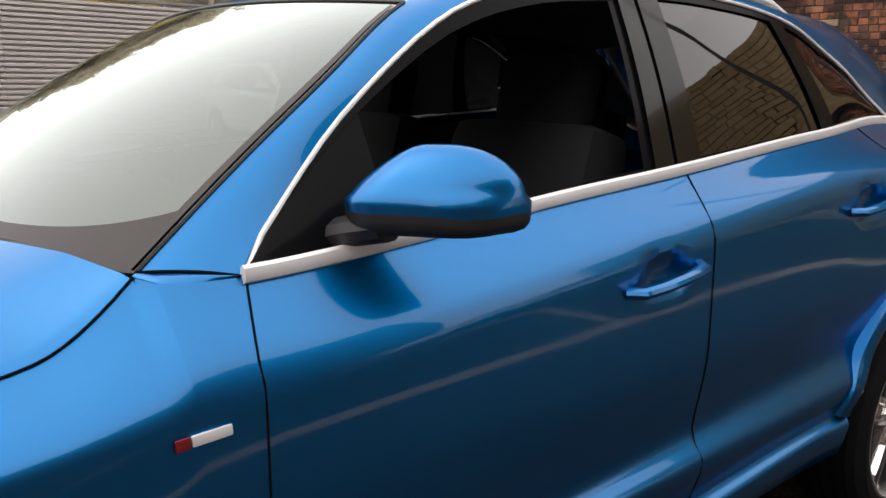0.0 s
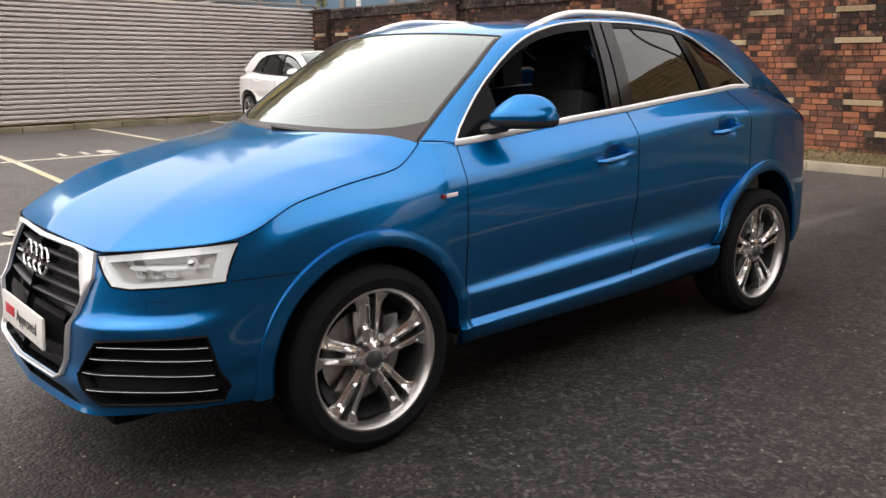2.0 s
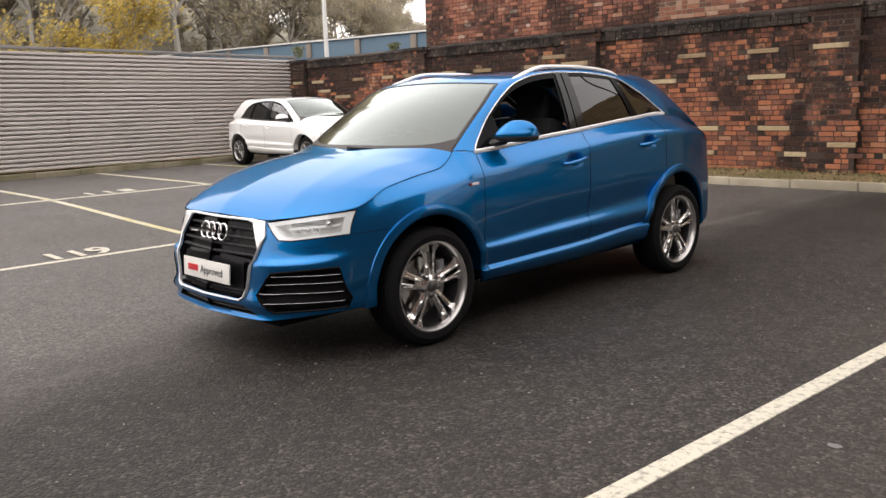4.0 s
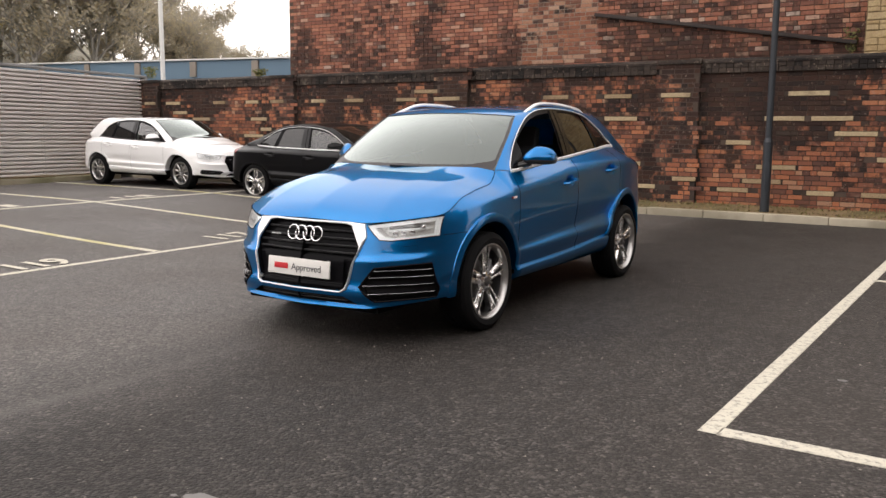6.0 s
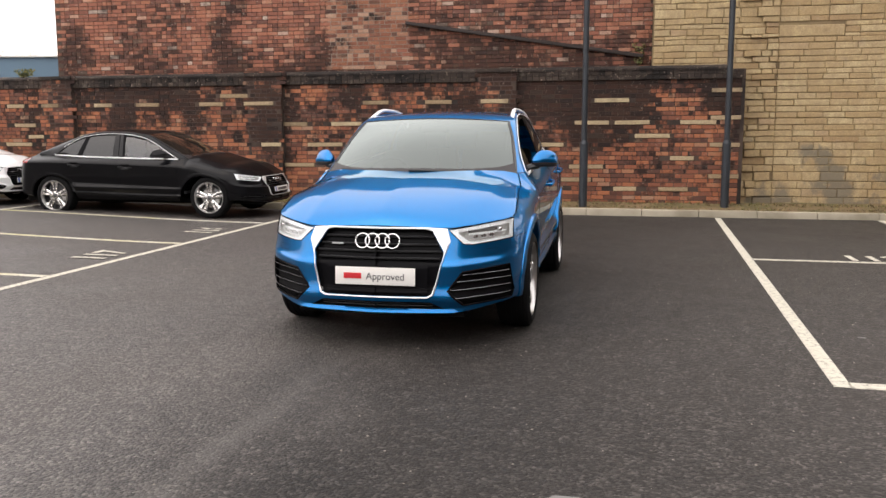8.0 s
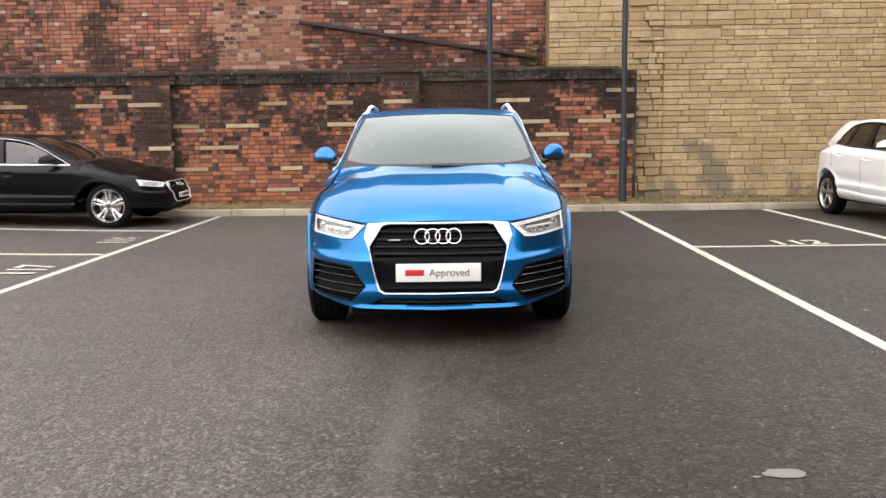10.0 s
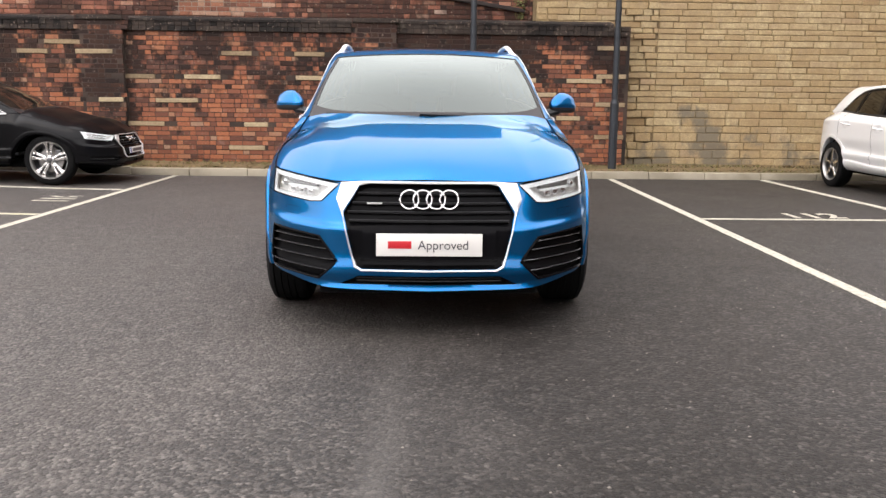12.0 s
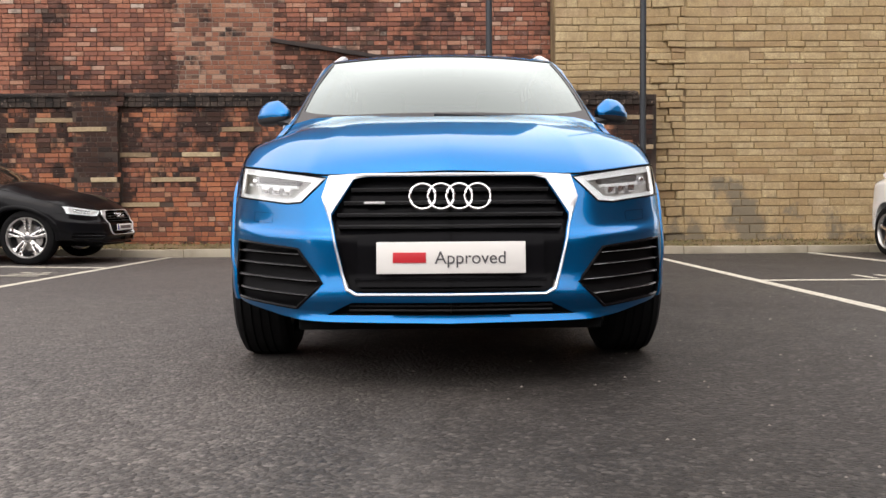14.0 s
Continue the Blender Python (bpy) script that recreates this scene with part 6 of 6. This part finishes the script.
# weeds rooted in the walls
WEED = mat("dull_green_leaf", 0.8, (0.12, 0.13, 0.04))
w = Nodes(WEED)
w.l(w.ramp(w.t.nodes.new("ShaderNodeNewGeometry").outputs["Random Per Island"], (0.0, (0.06, 0.07, 0.025)), (0.5, (0.14, 0.15, 0.045)), (1.0, (0.26, 0.22, 0.08))), w.p.inputs["Base Color"])


def weed(x, y, z, wide, high, count, seed):
    q = random.Random(seed)
    v, f = [], []
    for _ in range(count):
        a, h = q.uniform(0, 6.28), q.uniform(0.2, 1.0) * high
        d = wide * q.random() ** 0.7 * (0.4 + 0.6 * h / high)
        c = Vector((x + d * math.cos(a), y - abs(0.4 * d * math.sin(a)), z + h))
        u = Vector((q.uniform(-1, 1), q.uniform(-1, 1), q.uniform(-0.4, 1))).normalized() * q.uniform(0.02, 0.045)
        t = u.orthogonal().normalized() * 0.012
        o = len(v)
        v += [tuple(c - u), tuple(c + t), tuple(c + u), tuple(c - t)]
        f.append((o, o + 1, o + 2, o + 3))
    for k in range(7):
        a = k * 0.9
        o = len(v)
        tip = (x + wide * 0.7 * math.cos(a), y - 0.3 * wide * abs(math.sin(a)), z + high * 0.8)
        v += [(x - 0.004, y, z - 0.02), (x + 0.004, y, z - 0.02), tip]
        f.append((o, o + 1, o + 2))
    me = bpy.data.meshes.new("weed")
    me.from_pydata(v, [], f)
    me.materials.append(WEED)
    tagged(new("weed", me), "small straggly green weed rooted in brickwork", "plant", "weeds on the walls")


weed(-10.56, 9.60, 2.50, 0.30, 0.20, 190, 3)
weed(-14.40, 9.62, 2.52, 0.34, 0.36, 230, 4)
weed(1.72, 10.36, 2.56, 0.16, 0.46, 90, 5)

# ---- masonry pieces ----
COURSE = 0.078
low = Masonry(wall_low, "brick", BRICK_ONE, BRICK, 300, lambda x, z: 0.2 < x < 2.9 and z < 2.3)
through_stones = []
for i in range(31):
    z = 0.16 + i * COURSE
    row_stones = []
    if i < 28 and (i % 5 == 3 or (i % 5 == 0 and i)):
        x = -14.4 + (0.55 if (i // 5) % 2 else 0.0)
        while x < 3.2:
            if rng.random() < (0.66 if i % 5 == 3 else 0.12):
                row_stones.append((x + rng.uniform(-0.3, 0.3), rng.uniform(0.36, 0.66)))
            x += 1.12
    x = -14.7 + (0.11 if i % 2 else 0.0)
    while x < 3.42:
        lx = 0.222 if rng.random() < 0.5 else 0.108
        lx = min(lx, 3.44 - x)
        if lx < 0.05:
            break
        mid = x + lx / 2
        onpier = any(abs(mid - p) < 0.36 for p in PIERS)
        hidden = any(abs(mid - s) < (l / 2 + lx / 2) for s, l in row_stones)
        if not hidden and (i < 28 or onpier):
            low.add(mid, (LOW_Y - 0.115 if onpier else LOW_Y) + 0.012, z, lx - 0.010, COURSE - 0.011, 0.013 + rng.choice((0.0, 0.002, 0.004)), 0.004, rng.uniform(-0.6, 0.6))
        x += lx
    for s, l in row_stones:
        through_stones.append((s, z, l, any(abs(s - p) < 0.42 for p in PIERS)))
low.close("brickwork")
through_stones += [(3.20, 0.16 + k * COURSE, 0.5, False) for k in (6, 13, 19, 25)]
for s, z, l, onpier in through_stones:
    v, f = piece_data(round(l, 1), COURSE - 0.006, 0.03, 0.006)
    me = bpy.data.meshes.new("through_stone")
    me.from_pydata(v, [], f)
    me.materials.append(PALESTONE)
    ob = new("through_stone", me)
    ob.parent = wall_low
    ob.matrix_basis = pose(s, (LOW_Y - 0.115 if onpier else LOW_Y) + 0.012, z, 0, rng.uniform(-0.5, 0.5), 0)
# coping: two dark header courses and a sloped cap
cope = Masonry(wall_low, "coping_brick", COPE, COPE, 0, lambda x, z: False)
x = -14.75
while x < 3.44:
    for z in (2.345, 2.425):
        cope.add(x + 0.057, LOW_Y - 0.02 + rng.uniform(0, 0.012), z, 0.111, 0.075, 0.03, 0.005, rng.uniform(-1, 1))
    x += 0.116
cope.close("coping_course")
prof = [(LOW_Y - 0.06, 2.462), (LOW_Y - 0.06, 2.500), (LOW_Y + 0.20, 2.56), (LOW_Y + 0.45, 2.50), (LOW_Y + 0.45, 2.462)]
rows = [[(x, y, z + 0.006 * noise.noise((x, y, 2))) for y, z in prof] for x in np.arange(-14.8, 3.47, 0.3)]
from_grid("coping", rows, COPE, wall_low, "soot-black coping", flip=False, smooth=False)
for p in PIERS:
    part("pier_cap", box((p, LOW_Y - 0.06, 2.50), (0.74, 0.18, 0.07), (0, 0, 0), 0.01), COPE, wall_low)

up = Masonry(wall_up, "brick", UPBRICK_ONE, UPBRICK, 300, lambda x, z: -1.2 < x < 1.9 and 2.55 < z < 3.9)
patch_set = Masonry(wall_up, "brick", PATCHBRICK, PATCHBRICK, 0, lambda x, z: False)
for i in range(29):
    z = 2.44 + i * COURSE
    ragged = -2.62 + 0.16 * math.sin(i * 1.7) + 0.1 * math.sin(i * 0.6)
    x = -10.38 + (0.11 if i % 2 else 0.0)
    while x < 1.93:
        lx = min(0.225 if rng.random() < 0.5 else 0.11, 1.95 - x)
        if lx < 0.05:
            break
        mid = x + lx / 2
        s = patch_set if (-4.30 + 0.12 * (i % 2) < mid < ragged and z > 2.66) else up
        s.add(mid, UP_Y + 0.012, z, lx - 0.010, COURSE - 0.011, 0.013 + rng.choice((0.0, 0.002, 0.004)), 0.004, rng.uniform(-0.5, 0.5))
        x += lx
up.close("brickwork")
patch_set.close("repaired_brickwork")
part("patch_mortar", box((-3.47, UP_Y + 0.006, 3.70), (1.66, 0.006, 2.04)), PALEMORTAR, wall_up, "pale repointed patch", smooth=False)

st = Masonry(wall_stone, "stone", STONE_ONE, STONE, 300, lambda x, z: 3.9 < x < 7.3 and 0.1 < z < 2.6)
z = 0.10
slab = (4.06, 5.12, 3.02, 3.22)
while z < 5.30:
    # taller blocks low down and high up, thin courses between
    h = rng.uniform(0.12, 0.16) if z < 1.1 else rng.uniform(0.085, 0.118) if z < 3.35 else rng.uniform(0.10, 0.18)
    if z < slab[2] < z + h:
        h = slab[2] - z
    elif z < slab[3] < z + h:
        h = slab[3] - z
    if h < 0.05:
        h += 0.05
    x = 1.96
    while x < 9.25:
        rough = x < 4.05
        lx = rng.choice((0.24, 0.30, 0.36, 0.42, 0.5, 0.58)) if not rough else rng.choice((0.18, 0.28, 0.38, 0.52))
        if x < 4.05 < x + lx:
            lx = 4.06 - x
        covered = slab[2] - 0.01 < z + h / 2 < slab[3] + 0.01 and x + lx > slab[0] and x < slab[1]
        if covered and x < slab[0] - 0.02:
            lx = slab[0] - x
            covered = False
        elif covered:
            lx = slab[1] - x
        if lx > 0.05 and not covered:
            proud = 0.016 + rng.uniform(0, 0.010) + (rng.uniform(0.02, 0.07) if 3.42 < x < 4.05 else 0)
            st.add(x + lx / 2, STONE_Y + 0.014, z + h / 2 + rng.uniform(-0.003, 0.003), lx - rng.uniform(0.008, 0.016), round(h - rng.uniform(0.008, 0.014), 3), round(proud, 2), 0.009, rng.uniform(-0.8, 0.8) * (2.5 if rough else 1))
        x += max(lx, 0.05)
    z += h
st.add((slab[0] + slab[1]) / 2, STONE_Y + 0.014, (slab[2] + slab[3]) / 2, slab[1] - slab[0] - 0.015, slab[3] - slab[2] - 0.012, 0.02, 0.008)
st.close("stonework")
